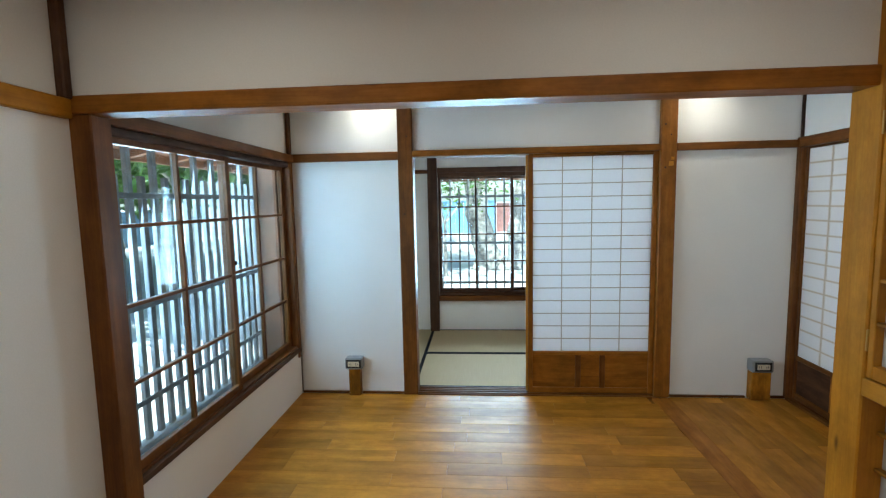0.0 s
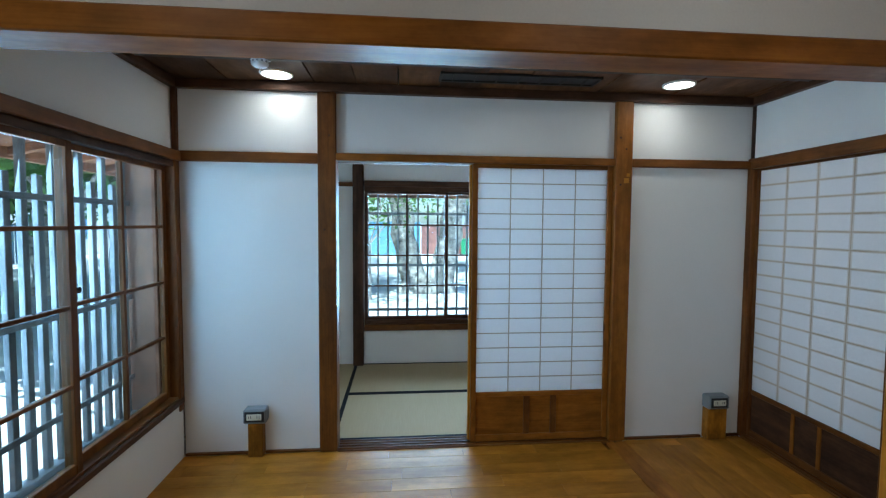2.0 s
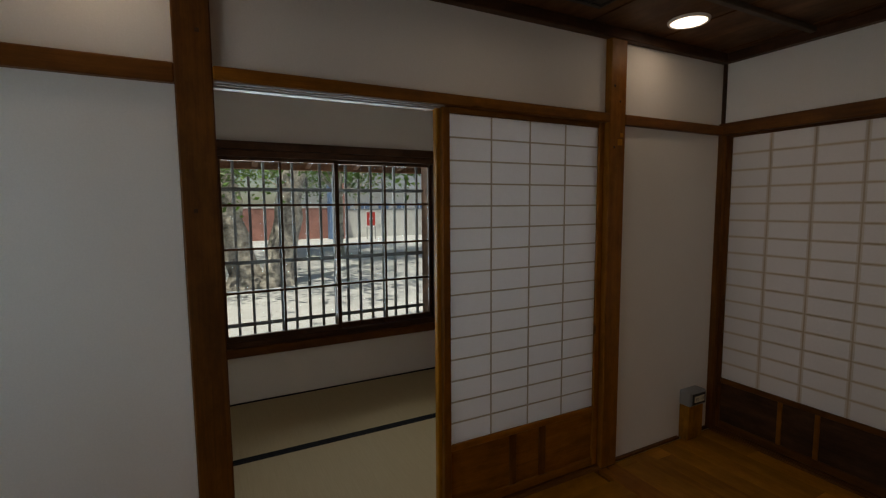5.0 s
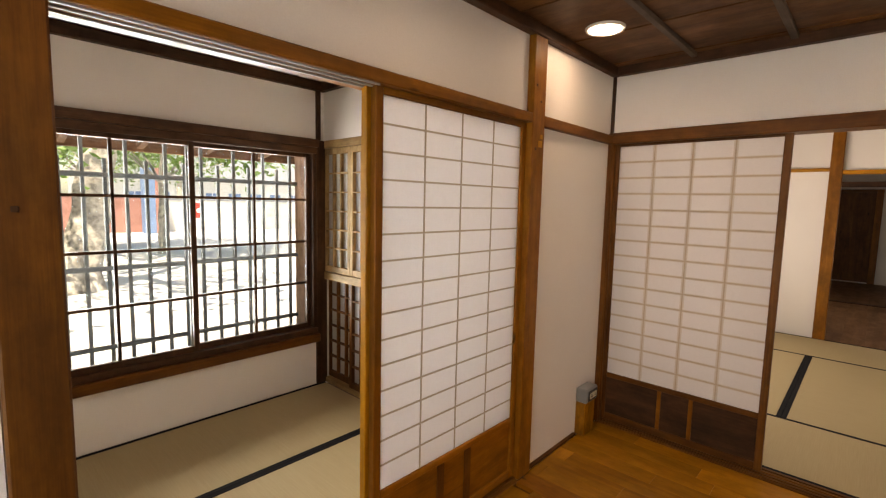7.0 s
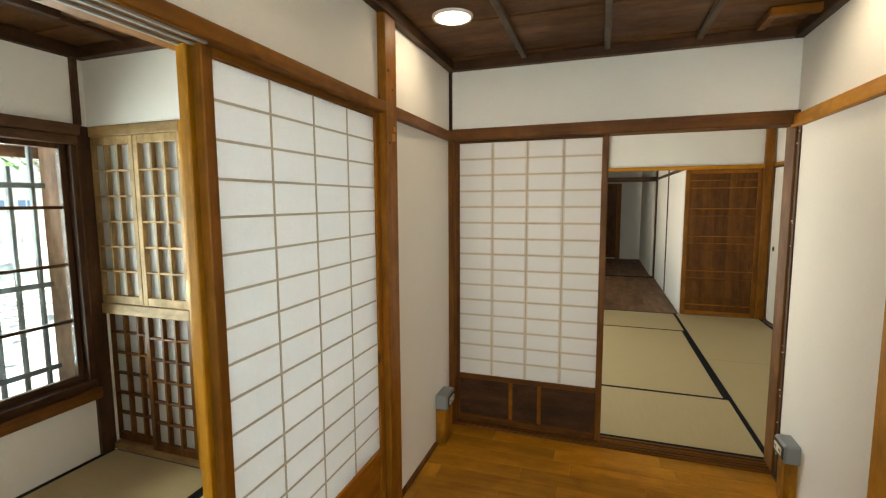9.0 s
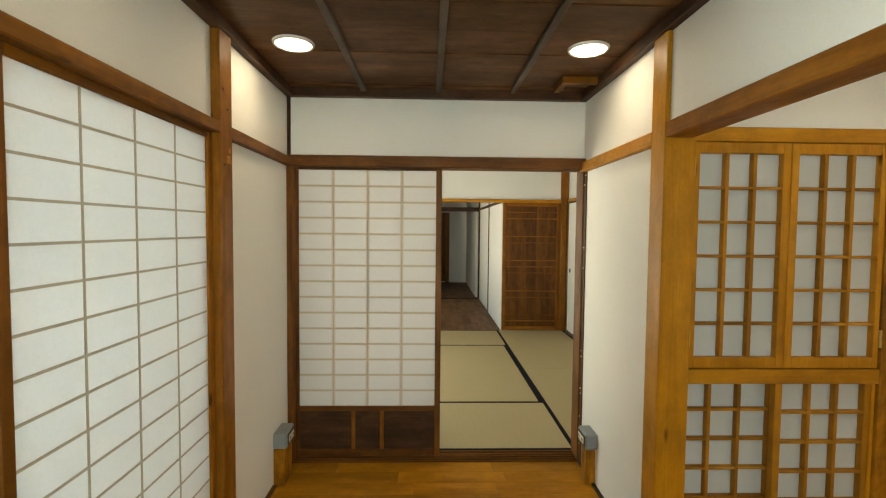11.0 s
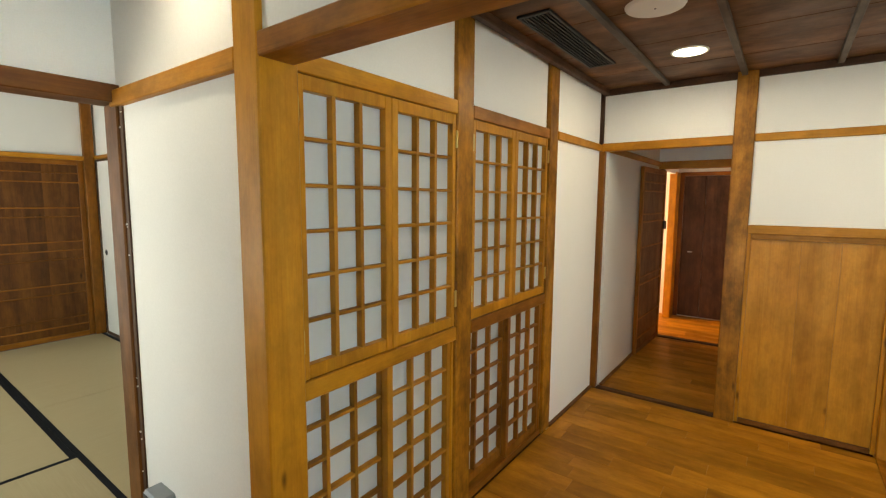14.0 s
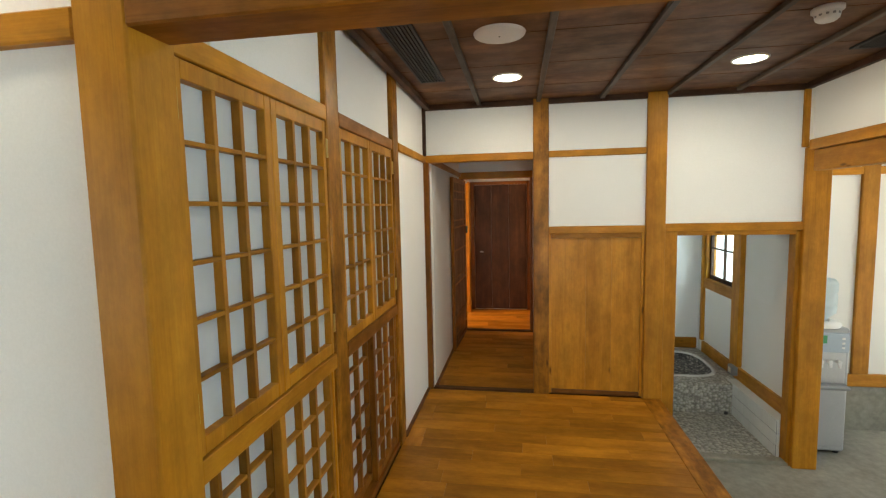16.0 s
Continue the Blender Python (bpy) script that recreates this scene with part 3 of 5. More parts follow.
post(1.17, 1.2, 5.045, 5.075, 1.80, 2.25, DARKW, "thin dark corner strip of the plaster wall")
rail(-1.5, -0.57, 5.045, 5.09, 1.745, 1.785, BROWN)
post(1.225, 1.33, 4.36, 4.425, 0, 1.80, AMBER)
ceiling("ceiling_sunroom", -1.52, 1.4, 3.40, 5.15, CD, 'y', CEILW, DARKW, [3.9, 4.3, 4.7], 0.28, "dark brown boarded ceiling with battens")
ceiling_trim(-1.5, 1.24, 3.42, 5.075, CD, 0.06, 0.05, DARKW)

# ---- tatami room to the east and the hall beyond ----
wall("wall_tatami_south", 2.2, 5.78, 0.5, 0.6, -0.02, 2.4)
wall("wall_tatami_west", 2.17, 2.232, 0.55, 1.53, -0.02, 2.4)
wall("wall_tatami_north_low", 2.2, 9.0, 3.47, 3.55, -0.02, 0.25)
wall("wall_tatami_north_high", 2.2, 9.0, 3.47, 3.55, 2.05, 2.4)
wall("wall_tatami_north_pier", 5.3, 6.3, 3.47, 3.55, 0.25, 2.05)
wall("wall_tatami_north_corner", 2.2, 2.5, 3.47, 3.55, 0.25, 2.05)
wall("wall_hall_north", 8.1, 11.6, 3.47, 3.55, -0.02, 2.4)
wall("wall_tatami_east_north", 5.7, 5.78, 2.49, 3.5, -0.02, 2.4)
wall("wall_tatami_east_over", 5.7, 5.78, 0.5, 2.49, 1.80, 2.4)
post(5.655, 5.77, 2.385, 2.49, 0, 2.38, HONEY)
post(5.66, 5.77, 0.62, 0.71, 0, 2.38, HONEY)
rail(5.66, 5.72, 0.71, 2.385, 1.757, 1.80, AMBER, "wooden head rail of the slatted sliding door")
rail(5.66, 5.72, 2.49, 3.45, 1.79, 1.825, AMBER)
wall("wall_hall_south", 5.78, 8.6, 1.42, 1.5, -0.02, 2.4)
wall("wall_hall_south_far", 8.75, 11.3, 1.5, 1.56, -0.02, 2.4)
wall("wall_hall_east", 11.35, 11.45, 1.3, 3.5, -0.02, 2.4)
post(8.6, 8.75, 1.40, 1.52, 0, 2.3, DARKW)
post(7.15, 7.22, 1.475, 1.51, 0, 2.3, DARKW)
rail(5.78, 11.3, 1.48, 1.52, 1.76, 1.80, DARKW)
rail(8.6, 8.7, 1.52, 3.47, 1.74, 1.82, DARKW, "dark wooden lintel across the hall")
ceiling("ceiling_tatami_room", 2.2, 5.75, 0.5, 3.5, 2.34, 'y', CEILW, DARKW, [1.0, 1.6, 2.2, 2.8], 0.3, "dark boarded ceiling")
ceiling("ceiling_hall", 5.75, 11.4, 1.4, 3.5, 2.3, 'y', CEILW, DARKW, [2.0, 2.6, 3.2], 0.3, "dark boarded ceiling")

plan_at(0.032, 0.018)
# ---- hall to the south ----
wall("wall_south_hall_east", 1.09, 1.17, -2.80, -1.16, -0.02, 2.3)
rail(1.07, 1.10, -2.80, -1.16, 1.745, 1.79, AMBER)
struct("baseboard", 1.07, 1.095, -2.80, -1.16, 0, 0.014, BROWN, "thin wooden strip at the foot of the wall", "baseboard", 0.002)
wall("wall_south_hall_west", 0.2, 0.28, -4.0, -1.18, -0.02, 2.3)
wall("wall_south_hall_partition", 0.28, 1.2, -2.88, -2.80, 1.79, 2.3)
rail(0.28, 1.095, -2.89, -2.795, 1.72, 1.795, AMBER, "wooden lintel of the inner doorway")
post(1.045, 1.12, -2.89, -2.80, 0, 1.72, BROWN, "wooden jamb of the inner doorway")
post(0.27, 0.31, -2.89, -2.80, 0, 1.72, BROWN, "wooden jamb of the inner doorway")
wall("wall_vestibule_end", 0.2, 1.3, -4.02, -3.94, -0.02, 2.3)
wall("wall_vestibule_east_over", 1.1, 1.18, -3.95, -2.88, 1.72, 2.3)
post(1.08, 1.16, -3.93, -3.72, 0, 1.74, AMBER, "bright amber wooden jamb of the side door")
post(1.09, 1.16, -2.98, -2.9, 0, 1.74, AMBER, "bright amber wooden jamb of the side door")
# sunlit side room seen past the open door, with its boarded wall and window
store = thing("store_room_wall", pose(1.16, -4.4, 0), "bright amber boarded wall of the side room around a window", "wall", "", "structure")
for k in range(8):
    a, b_ = k * 0.15, k * 0.15 + 0.149
    spans = ((-0.02, 1.12), (1.6, 2.2)) if 1 <= k <= 3 else ((-0.02, 2.2),)
    for z0, z1 in spans:
        bar("board", a, b_, -0.03, 0.0, z0, z1, AMBER, store, 0.002)
bar("window_sill", 0.14, 0.61, -0.05, 0.03, 1.09, 1.13, AMBER, store)
bar("window_head", 0.14, 0.61, -0.05, 0.03, 1.6, 1.64, AMBER, store)
bar("muntin", 0.15, 0.6, -0.03, -0.01, 1.35, 1.365, BROWN, store)
bar("muntin", 0.37, 0.385, -0.032, -0.012, 1.13, 1.6, BROWN, store)
wall("wall_store_east_low", 2.33, 2.4, -4.43, -2.3, -0.02, 0.5)
wall("wall_store_east_high", 2.33, 2.4, -4.43, -2.3, 1.9, 2.3)
wall("wall_store_north", 1.17, 2.4, -2.38, -2.3, -0.02, 2.3)
struct("floor_store", 1.13, 2.4, -4.43, -2.3, -0.05, -0.002, FLOORW, "polished hardwood floor of the side room", "floor", 0.0)
ceiling("ceiling_south_hall", 0.2, 1.2, -4.0, -1.1, 2.22, 'x', CEILA, DARKW, [0.5, 0.85], 0.3, "dark boarded ceiling")
struct("hall_threshold", 0.28, 1.07, -2.86, -2.80, -0.01, 0.012, DARKW, "dark wooden threshold across the hall floor", "sill", 0.003)
struct("hall_threshold", 0.326, 1.10, -1.15, -1.10, -0.01, 0.006, DARKW, "dark wooden threshold at the hall opening", "sill", 0.003)

# ---- washroom and side room on the lower floor ----
wall("wall_washroom_west_low", -1.6, -1.5, -3.0, -1.2, DOMA - 0.02, 0.6)
wall("wall_washroom_west_high", -1.6, -1.5, -3.0, -1.2, 1.25, 2.3)
wall("wall_washroom_west_pier", -1.6, -1.5, -2.08, -1.2, 0.6, 1.25)
wall("wall_washroom_west_corner", -1.6, -1.5, -3.0, -2.82, 0.6, 1.25)
wall("wall_washroom_south", -1.6, 0.28, -3.05, -2.95, DOMA - 0.02, 2.3)
wall("wall_washroom_east", -0.58, -0.5, -2.95, -1.2, DOMA - 0.02, 2.3)
struct("ceiling_washroom", -1.6, -0.5, -3.0, -1.16, 1.9, 1.98, PLASTER, "white ceiling board", "ceiling", 0.0)
post(-1.51, -1.46, -2.12, -1.97, -0.05, 1.9, AMBER)
post(-1.51, -1.47, -2.86, -2.81, -0.05, 1.9, AMBER)
rail(-1.51, -1.475, -2.81, -1.22, -0.17, -0.055, AMBER, "wooden skirting rail above the tiles")
rail(-1.47, -0.6, -2.955, -2.925, -0.17, -0.055, AMBER, "wooden skirting rail above the basin")
wall("wall_side_room_south", -4.2, -1.58, -1.84, -1.74, 0.0, 2.3)
struct("concrete_plinth", -4.2, -1.6, -1.84, -1.735, DOMA, -0.09, CONCRETE, "grey concrete plinth at the foot of the wall", "plinth", 0.004)
rail(-4.2, -1.6, -1.82, -1.715, -0.09, 0.012, AMBER, "wooden sill beam above the concrete plinth")
post(-2.315, -2.195, -1.82, -1.715, 0.012, 2.3, AMBER)
rail(-4.2, -1.6, -1.80, -1.718, 1.6, 1.66, AMBER)
wall("wall_side_room_north", -4.2, -1.5, 0.6, 0.7, DOMA, 2.3)
wall("wall_side_room_west_over", -4.2, -4.1, -1.8, 0.65, 1.9, 2.3)
struct("ceiling_side_room", -4.2, -1.45, -1.84, 0.7, 2.3, 2.36, PLASTER, "plain pale ceiling board", "ceiling", 0.0)

plan_at(0, 0)

# ---- sliding paper doors ----


def shoji(name, m, w, h, paper_z, cols, rows, label, kick_mat, frame_mat, kick_stile_mat, proud, paper=None, kick_half=0.011):
    """A leaf from x 0 to w, its face to the room at -y."""
    ob = thing(name, m, label, "sliding door", "sliding paper doors")
    st, t = 0.034, 0.03
    bar("stile", 0, st, 0, t, 0.008, h, frame_mat, ob)
    bar("stile", w - st, w, 0, t, 0.008, h, frame_mat, ob)
    bar("top_rail", st, w - st, 0.001, t - 0.001, paper_z[1], h, frame_mat, ob)
    bar("middle_rail", st, w - st, 0.001, t - 0.001, paper_z[0] - 0.03, paper_z[0], frame_mat, ob)
    bar("bottom_rail", st, w - st, 0.001, t - 0.001, 0.008, 0.05, frame_mat, ob)
    bar("kick_panel", st, w - st, 0.013, 0.02, 0.05, paper_z[0] - 0.03, kick_mat, ob, 0.0)
    for f in (0.405, 0.6):
        x = f * w
        bar("kick_stile", x - kick_half, x + kick_half, 0.003, 0.013, 0.05, paper_z[0] - 0.03, kick_stile_mat, ob, 0.002)
    bar("paper", st, w - st, 0.011, 0.0118, paper_z[0], paper_z[1], paper or PAPER, ob, 0.0, "white translucent paper")
    pw, ph = (w - 2 * st) / cols, (paper_z[1] - paper_z[0]) / rows
    hw = 0.0034
    y0, y1 = (0.0085, 0.0108) if proud else (0.0096, 0.0106)
    lattice = KUMIKO if proud else KUMISOFT
    # pale strips along each line imitate the bars' soft shade through the paper
    if not proud:
        for i in range(1, cols):
            x = st + i * pw
            bar("wide_bar", x - 0.011, x + 0.011, 0.0102, 0.0109, paper_z[0], paper_z[1], KUMISHADE, ob, 0.0)
        for j in range(1, rows):
            z = paper_z[0] + j * ph
            bar("wide_bar", st, w - st, 0.0103, 0.01085, z - 0.0075, z + 0.0075, KUMISHADE, ob, 0.0)
    for i in range(1, cols):
        x = st + i * pw
        bar("lattice_bar", x - hw, x + hw, y0, y1, paper_z[0], paper_z[1], lattice, ob, 0.0)
    for j in range(1, rows):
        z = paper_z[0] + j * ph
        bar("lattice_bar", st, w - st, y0 + 0.0002, y1 - 0.0002, z - hw, z + hw, lattice, ob, 0.0)
    return ob


ZP = (0.325, 1.727)
shoji("shoji_door", pose(0.326, 3.330, 0.006), 0.892, 1.752, ZP, 4, 15, "white paper sliding door with thin wooden lattice and brown kick panel", HONEY, HONEY, BROWN, True, None, 0.019)
shoji("shoji_door", pose(0.314, 3.364, 0.006), 0.892, 1.752, ZP, 4, 15, "paper sliding door with amber frame slid behind another", BROWN, AMBER, AMBER, True, REARPAPER)
shoji("shoji_door", pose(2.155, 3.306, 0.01, 0, 0, -90), 0.878, 1.744, (0.316, 1.728), 4, 15, "white paper sliding door with dark panelled foot beside an open doorway", DARKW, BROWN, HONEY, False, DIMPAPER)

# ---- windows ----


def sash(win, x0, x1, z0, z1, y, cols, rows, mat, st=0.035, mun=0.016):
    """One sliding sash: frame, muntins and panes."""
    fr = part("sash", boxes_bm([(x0, x0 + st, y, y + 0.028, z0, z1), (x1 - st, x1, y, y + 0.028, z0, z1),
                                (x0 + st, x1 - st, y + 0.001, y + 0.027, z1 - 0.03, z1), (x0 + st, x1 - st, y + 0.001, y + 0.027, z0, z0 + 0.04)], 0.002), mat[2], win)
    pw, ph = (x1 - x0 - 2 * st) / cols, (z1 - z0 - 0.07) / rows
    for i in range(1, cols):
        x = x0 + st + i * pw
        bar("muntin", x - mun / 2, x + mun / 2, y + 0.002, y + 0.026, z0 + 0.04, z1 - 0.03, mat, fr, 0.002)
    for j in range(1, rows):
        z = z0 + 0.04 + j * ph
        bar("muntin", x0 + st, x1 - st, y + 0.003, y + 0.025, z - mun / 2, z + mun / 2, mat, fr, 0.002)
    for i in range(cols):
        for j in range(rows):
            a, c = x0 + st + i * pw, z0 + 0.04 + j * ph
            p = bar("pane", a + 0.002, a + pw - 0.002, y + 0.012, y + 0.015, c + 0.002, c + ph - 0.002, GLASS, fr, 0.0)
            p.visible_shadow = False
    return fr


def lattice_guard(name, m, w, z0, z1, label, n, hw):
    """Outer guard of upright bars, every second one short, with cross bars."""
    ob = thing(name, m, label, "lattice", "outer window lattices")
    for i in range(n):
        x = (i + 0.5) * w / n
        top = z1 if i % 2 == 0 else 1.585
        bar("upright", x - hw, x + hw, -0.012, 0.012, z0, top, GREYW, ob, 0.002)
    for z in (0.5, 0.96, 1.49):
        bar("cross_bar", 0, w, -0.0225, -0.0125, z - 0.014, z + 0.014, GREYW, ob, 0.002)
    bar("bottom_board", 0, w, -0.03, 0.03, z0 - 0.03, z0, GREYW, ob, 0.003)
    return ob


# west window; local x runs along world +y, the room lies at local -y ... rotated by 90 degrees
w1 = thing("window_1", pose(-1.415, 1.60, 0, 0, 0, 90), "brown wooden sliding window with two four-row glazed sashes", "window", "", "structure")
bar("head", 0.0, 1.70, -0.055, 0.06, 1.735, 1.79, BROWN, w1)
bar("head_track", 0.0, 1.662, -0.03, 0.06, 1.70, 1.735, DARKW, w1)
bar("window_sill", 0.0, 1.70, -0.047, 0.06, 0.333, 0.368, DARKW, w1, 0.005)
bar("sill_track", 0.0, 1.662, -0.03, 0.06, 0.368, 0.381, BROWN, w1)
sash(w1, 0.006, 0.875, 0.381, 1.705, -0.02, 2, 4, BROWN)
sash(w1, 0.862, 1.66, 0.381, 1.705, 0.014, 2, 4, BROWN)
kn = lathe([(0.0, 0.0), (0.008, 0.0), (0.008, 0.012), (0.013, 0.016), (0.013, 0.024), (0.0, 0.027)], 14)
part("latch_knob", kn, BLACKP, w1, "small black latch knob", (0.905, 0.014, 1.11), True).rotation_euler = (radians(90), 0, 0)

w2 = thing("window_2", pose(-0.46, 5.07, 0), "dark wooden sliding window with two four-row glazed sashes", "window", "", "structure")
bar("head", -0.005, 1.625, -0.055, 0.06, 1.745, 1.80, DARKW, w2)
bar("head_track", -0.005, 1.625, -0.03, 0.06, 1.70, 1.745, DARKW, w2)
bar("window_sill", -0.005, 1.625, -0.065, 0.06, 0.34, 0.40, BROWN, w2, 0.005)
bar("sill_track", -0.005, 1.625, -0.03, 0.06, 0.40, 0.44, DARKW, w2)
bar("jamb", 1.595, 1.625, -0.02, 0.06, 0.44, 1.70, DARKW, w2)
sash(w2, 0.0, 0.815, 0.435, 1.705, -0.012, 2, 4, DARKW, 0.03, 0.016)
sash(w2, 0.782, 1.595, 0.435, 1.705, 0.022, 2, 4, DARKW, 0.03, 0.016)

lattice_guard("window_lattice", pose(-1.66, 1.50, 0, 0, 0, 90), 1.80, 0.30, 1.80, "weathered grey wooden bars guarding the west window", 21, 0.0165)
lattice_guard("window_lattice", pose(-0.60, 5.30, 0), 1.74, 0.36, 1.80, "weathered grey wooden bars guarding the north window", 17, 0.009)
# boarded cheeks of the window bays
struct("bay_cheek", -1.70, -1.50, 3.29, 3.34, 0.2, 1.82, REDW, "reddish wooden cheek board of the window bay", "panel")
struct("bay_cheek", -1.70, -1.50, 1.44, 1.49, 0.2, 1.82, REDW, "reddish wooden cheek board of the window bay", "panel")
struct("bay_cheek", 1.155, 1.2, 5.15, 5.34, 0.2, 1.82, REDW, "reddish wooden cheek board of the window bay", "panel")
struct("bay_cheek", -0.66, -0.61, 5.15, 5.34, 0.2, 1.82, REDW, "reddish wooden cheek board of the window bay", "panel")
struct("bay_shelf", -1.72, -1.50, 1.49, 3.29, 0.2, 0.25, GREYW, "weathered board under the window bay", "board")
struct("bay_shelf", -0.61, 1.12, 5.15, 5.36, 0.26, 0.31, GREYW, "weathered board under the window bay", "board")

# ---- cupboards with latticed doors ----


def lattice_door(parent, x0, x1, z0, z1, y, cols, rows, mat, sl=0.038, sr=0.038, grid=None):
    """A door leaf with deep wooden grid over a white panel; the room is at -y."""
    d = part("door", boxes_bm([(x0, x0 + sl, y, y + 0.03, z0, z1), (x1 - sr, x1, y, y + 0.03, z0, z1),
                               (x0 + sl, x1 - sr, y + 0.001, y + 0.029, z1 - 0.042, z1), (x0 + sl, x1 - sr, y + 0.001, y + 0.029, z0, z0 + 0.042)], 0.002), mat[2], parent)
    grid = grid or mat
    pw, ph = (x1 - x0 - sl - sr) / cols, (z1 - z0 - 0.084) / rows
    for i in range(1, cols):
        x = x0 + sl + i * pw
        bar("lattice_bar", x - 0.0075, x + 0.0075, y + 0.002, y + 0.028, z0 + 0.042, z1 - 0.042, grid, d, 0.0015)
    for j in range(1, rows):
        z = z0 + 0.042 + j * ph
        bar("lattice_bar", x0 + sl, x1 - sr, y + 0.003, y + 0.027, z - 0.0055, z + 0.0055, grid, d, 0.0015)
    bar("back_panel", x0 + sl, x1 - sr, y + 0.027, y + 0.0295, z0 + 0.042, z1 - 0.042, BACKING, d, 0.0, "plain white panel")
    return d


def hinge(parent, x, y, z):
    bar("hinge", x - 0.006, x + 0.006, y - 0.006, y + 0.002, z - 0.035, z + 0.035, BRASS, parent, 0.002, "brass butt hinge")


def cupboard(name, m, w, label, z_mid, z_top, mat_up, mat_lo, mat_frame, head_mat, rows_lo=6):
    ob = thing(name, m, label, "cupboard", "latticed cupboards")
    bar("head_rail", 0, w, -0.012, 0.07, z_top, z_top + 0.055, head_mat, ob)
    bar("middle_rail", 0, w, -0.014, 0.0025, z_mid - 0.058, z_mid, mat_frame, ob)
    bar("bottom_rail", 0, w, -0.005, 0.07, 0.0, 0.035, mat_frame, ob)
    bar("shelf", 0, w, 0.068, 0.55, z_mid - 0.05, z_mid - 0.02, mat_frame, ob)
    h = w / 2
    lattice_door(ob, 0.004, h - 0.001, z_mid + 0.003, z_top - 0.002, -0.006, 3, 6, mat_up, 0.022, 0.031, GRIDW if mat_up is AMBER else None)
    lattice_door(ob, h + 0.001, w - 0.004, z_mid + 0.003, z_top - 0.002, -0.006, 3, 6, mat_up, 0.031, 0.022, GRIDW if mat_up is AMBER else None)
    for x in (0.001, w - 0.001):
        for z in (z_mid + 0.12, z_top - 0.1):
            hinge(ob, x, -0.006, z)
    lattice_door(ob, -0.03, h + 0.02, 0.036, z_mid - 0.018, 0.036, 3, rows_lo, mat_lo, 0.03, 0.038)
    lattice_door(ob, h - 0.02, w - 0.016, 0.036, z_mid - 0.018, 0.004, 3, rows_lo, mat_lo, 0.03, 0.024)
    bar("side_jamb", w - 0.015, w, 0.0, 0.07, 0.036, z_mid - 0.059, mat_frame, ob)
    return ob


plan_at(0.032, 0.018)
cupboard("cupboard", pose(1.14, 1.474, 0.0, 0, 0, -90), 0.768, "amber wooden cupboard with latticed white-panelled doors", 0.862, 1.742, AMBER, GRIDW, AMBER, AMBER)
cupboard("cupboard", pose(1.14, 0.584, 0.0, 0, 0, -90), 0.778, "amber wooden cupboard with darker latticed sliding doors below", 0.862, 1.742, AMBER, HONEY, HONEY, HONEY)
plan_at(0, 0)
cupboard("cupboard", pose(1.24, 5.065, 0.0, 0, 0, -90), 0.64, "pale wooden cupboard with latticed white-panelled doors beside a window", 0.85, 1.745, PALEW, BROWN, PALEW, PALEW)

# ---- slatted and plain doors ----
sd = thing("slatted_door", pose(5.70, 1.50, 0, 0, 0, -90), "brown wooden sliding door with thin horizontal slats", "door")
for k in range(5):
    bar("board", 0.05 + k * 0.139, 0.05 + (k + 1) * 0.139, 0.012, 0.02, 0.05, 1.712, BROWN, sd, 0.001)
bar("stile", 0, 0.05, 0, 0.03, 0.0, 1.757, HONEY, sd)
bar("stile", 0.745, 0.79, 0, 0.03, 0.0, 1.757, HONEY, sd)
bar("top_rail", 0.05, 0.745, 0.001, 0.029, 1.71, 1.757, HONEY, sd)
bar("bottom_rail", 0.05, 0.745, 0.001, 0.029, 0.0, 0.05, HONEY, sd)
for z in (0.13, 0.21, 0.455, 0.545, 0.794, 0.88, 0.966, 1.21, 1.295, 1.54, 1.63):
    bar("slat", 0.05, 0.745, -0.002, 0.012, z - 0.006, z + 0.006, HONEY, sd, 0.002)

fs = thing("fusuma_panel", pose(3.8, 0.615, 0), "white papered sliding panel with dark wooden edging", "sliding door")
bar("paper_face", 0.02, 1.80, -0.01, 0.008, 0.03, 1.75, PLASTER, fs, 0.0)
bar("edging", 0, 0.02, -0.012, 0.012, 0.0, 1.77, DARKW, fs)
bar("edging", 1.80, 1.82, -0.012, 0.012, 0.0, 1.77, DARKW, fs)
bar("edging", 0.02, 1.80, -0.012, 0.012, 0.0, 0.03, DARKW, fs)
bar("edging", 0.02, 1.80, -0.012, 0.012, 1.75, 1.77, DARKW, fs)
pl = part("finger_pull", lathe([(0, 0.0), (0.02, 0.0), (0.024, 0.004), (0.028, 0.004), (0.028, 0.0)], 20), BLACKP, fs, "round dark finger pull", (1.7, 0.009, 0.85), True)
pl.rotation_euler = (radians(-90), 0, 0)
rail(2.26, 5.66, 0.598, 0.63, 1.775, 1.81, AMBER)

plan_at(0.032, 0.018)
# open slatted door lying back against the hall wall
od = thing("slatted_door", pose(1.05, -2.03, 0.002, 0, 0, -92), "dark slatted wooden door standing open against the hall wall", "door")
bar("panel", 0.04, 0.76, 0.01, 0.018, 0.05, 1.66, BROWN, od, 0.0)
bar("stile", 0, 0.045, 0, 0.03, 0.0, 1.70, HONEY, od)
bar("stile", 0.755, 0.80, 0, 0.03, 0.0, 1.70, HONEY, od)
bar("top_rail", 0.045, 0.755, 0.001, 0.029, 1.655, 1.70, HONEY, od)
bar("bottom_rail", 0.045, 0.755, 0.001, 0.029, 0.0, 0.05, BROWN, od)
for z in (0.14, 0.32, 0.64, 0.71, 0.98, 1.21, 1.28, 1.49, 1.57):
    bar("slat", 0.045, 0.755, 0.002, 0.01, z - 0.008, z + 0.008, HONEY, od, 0.002)
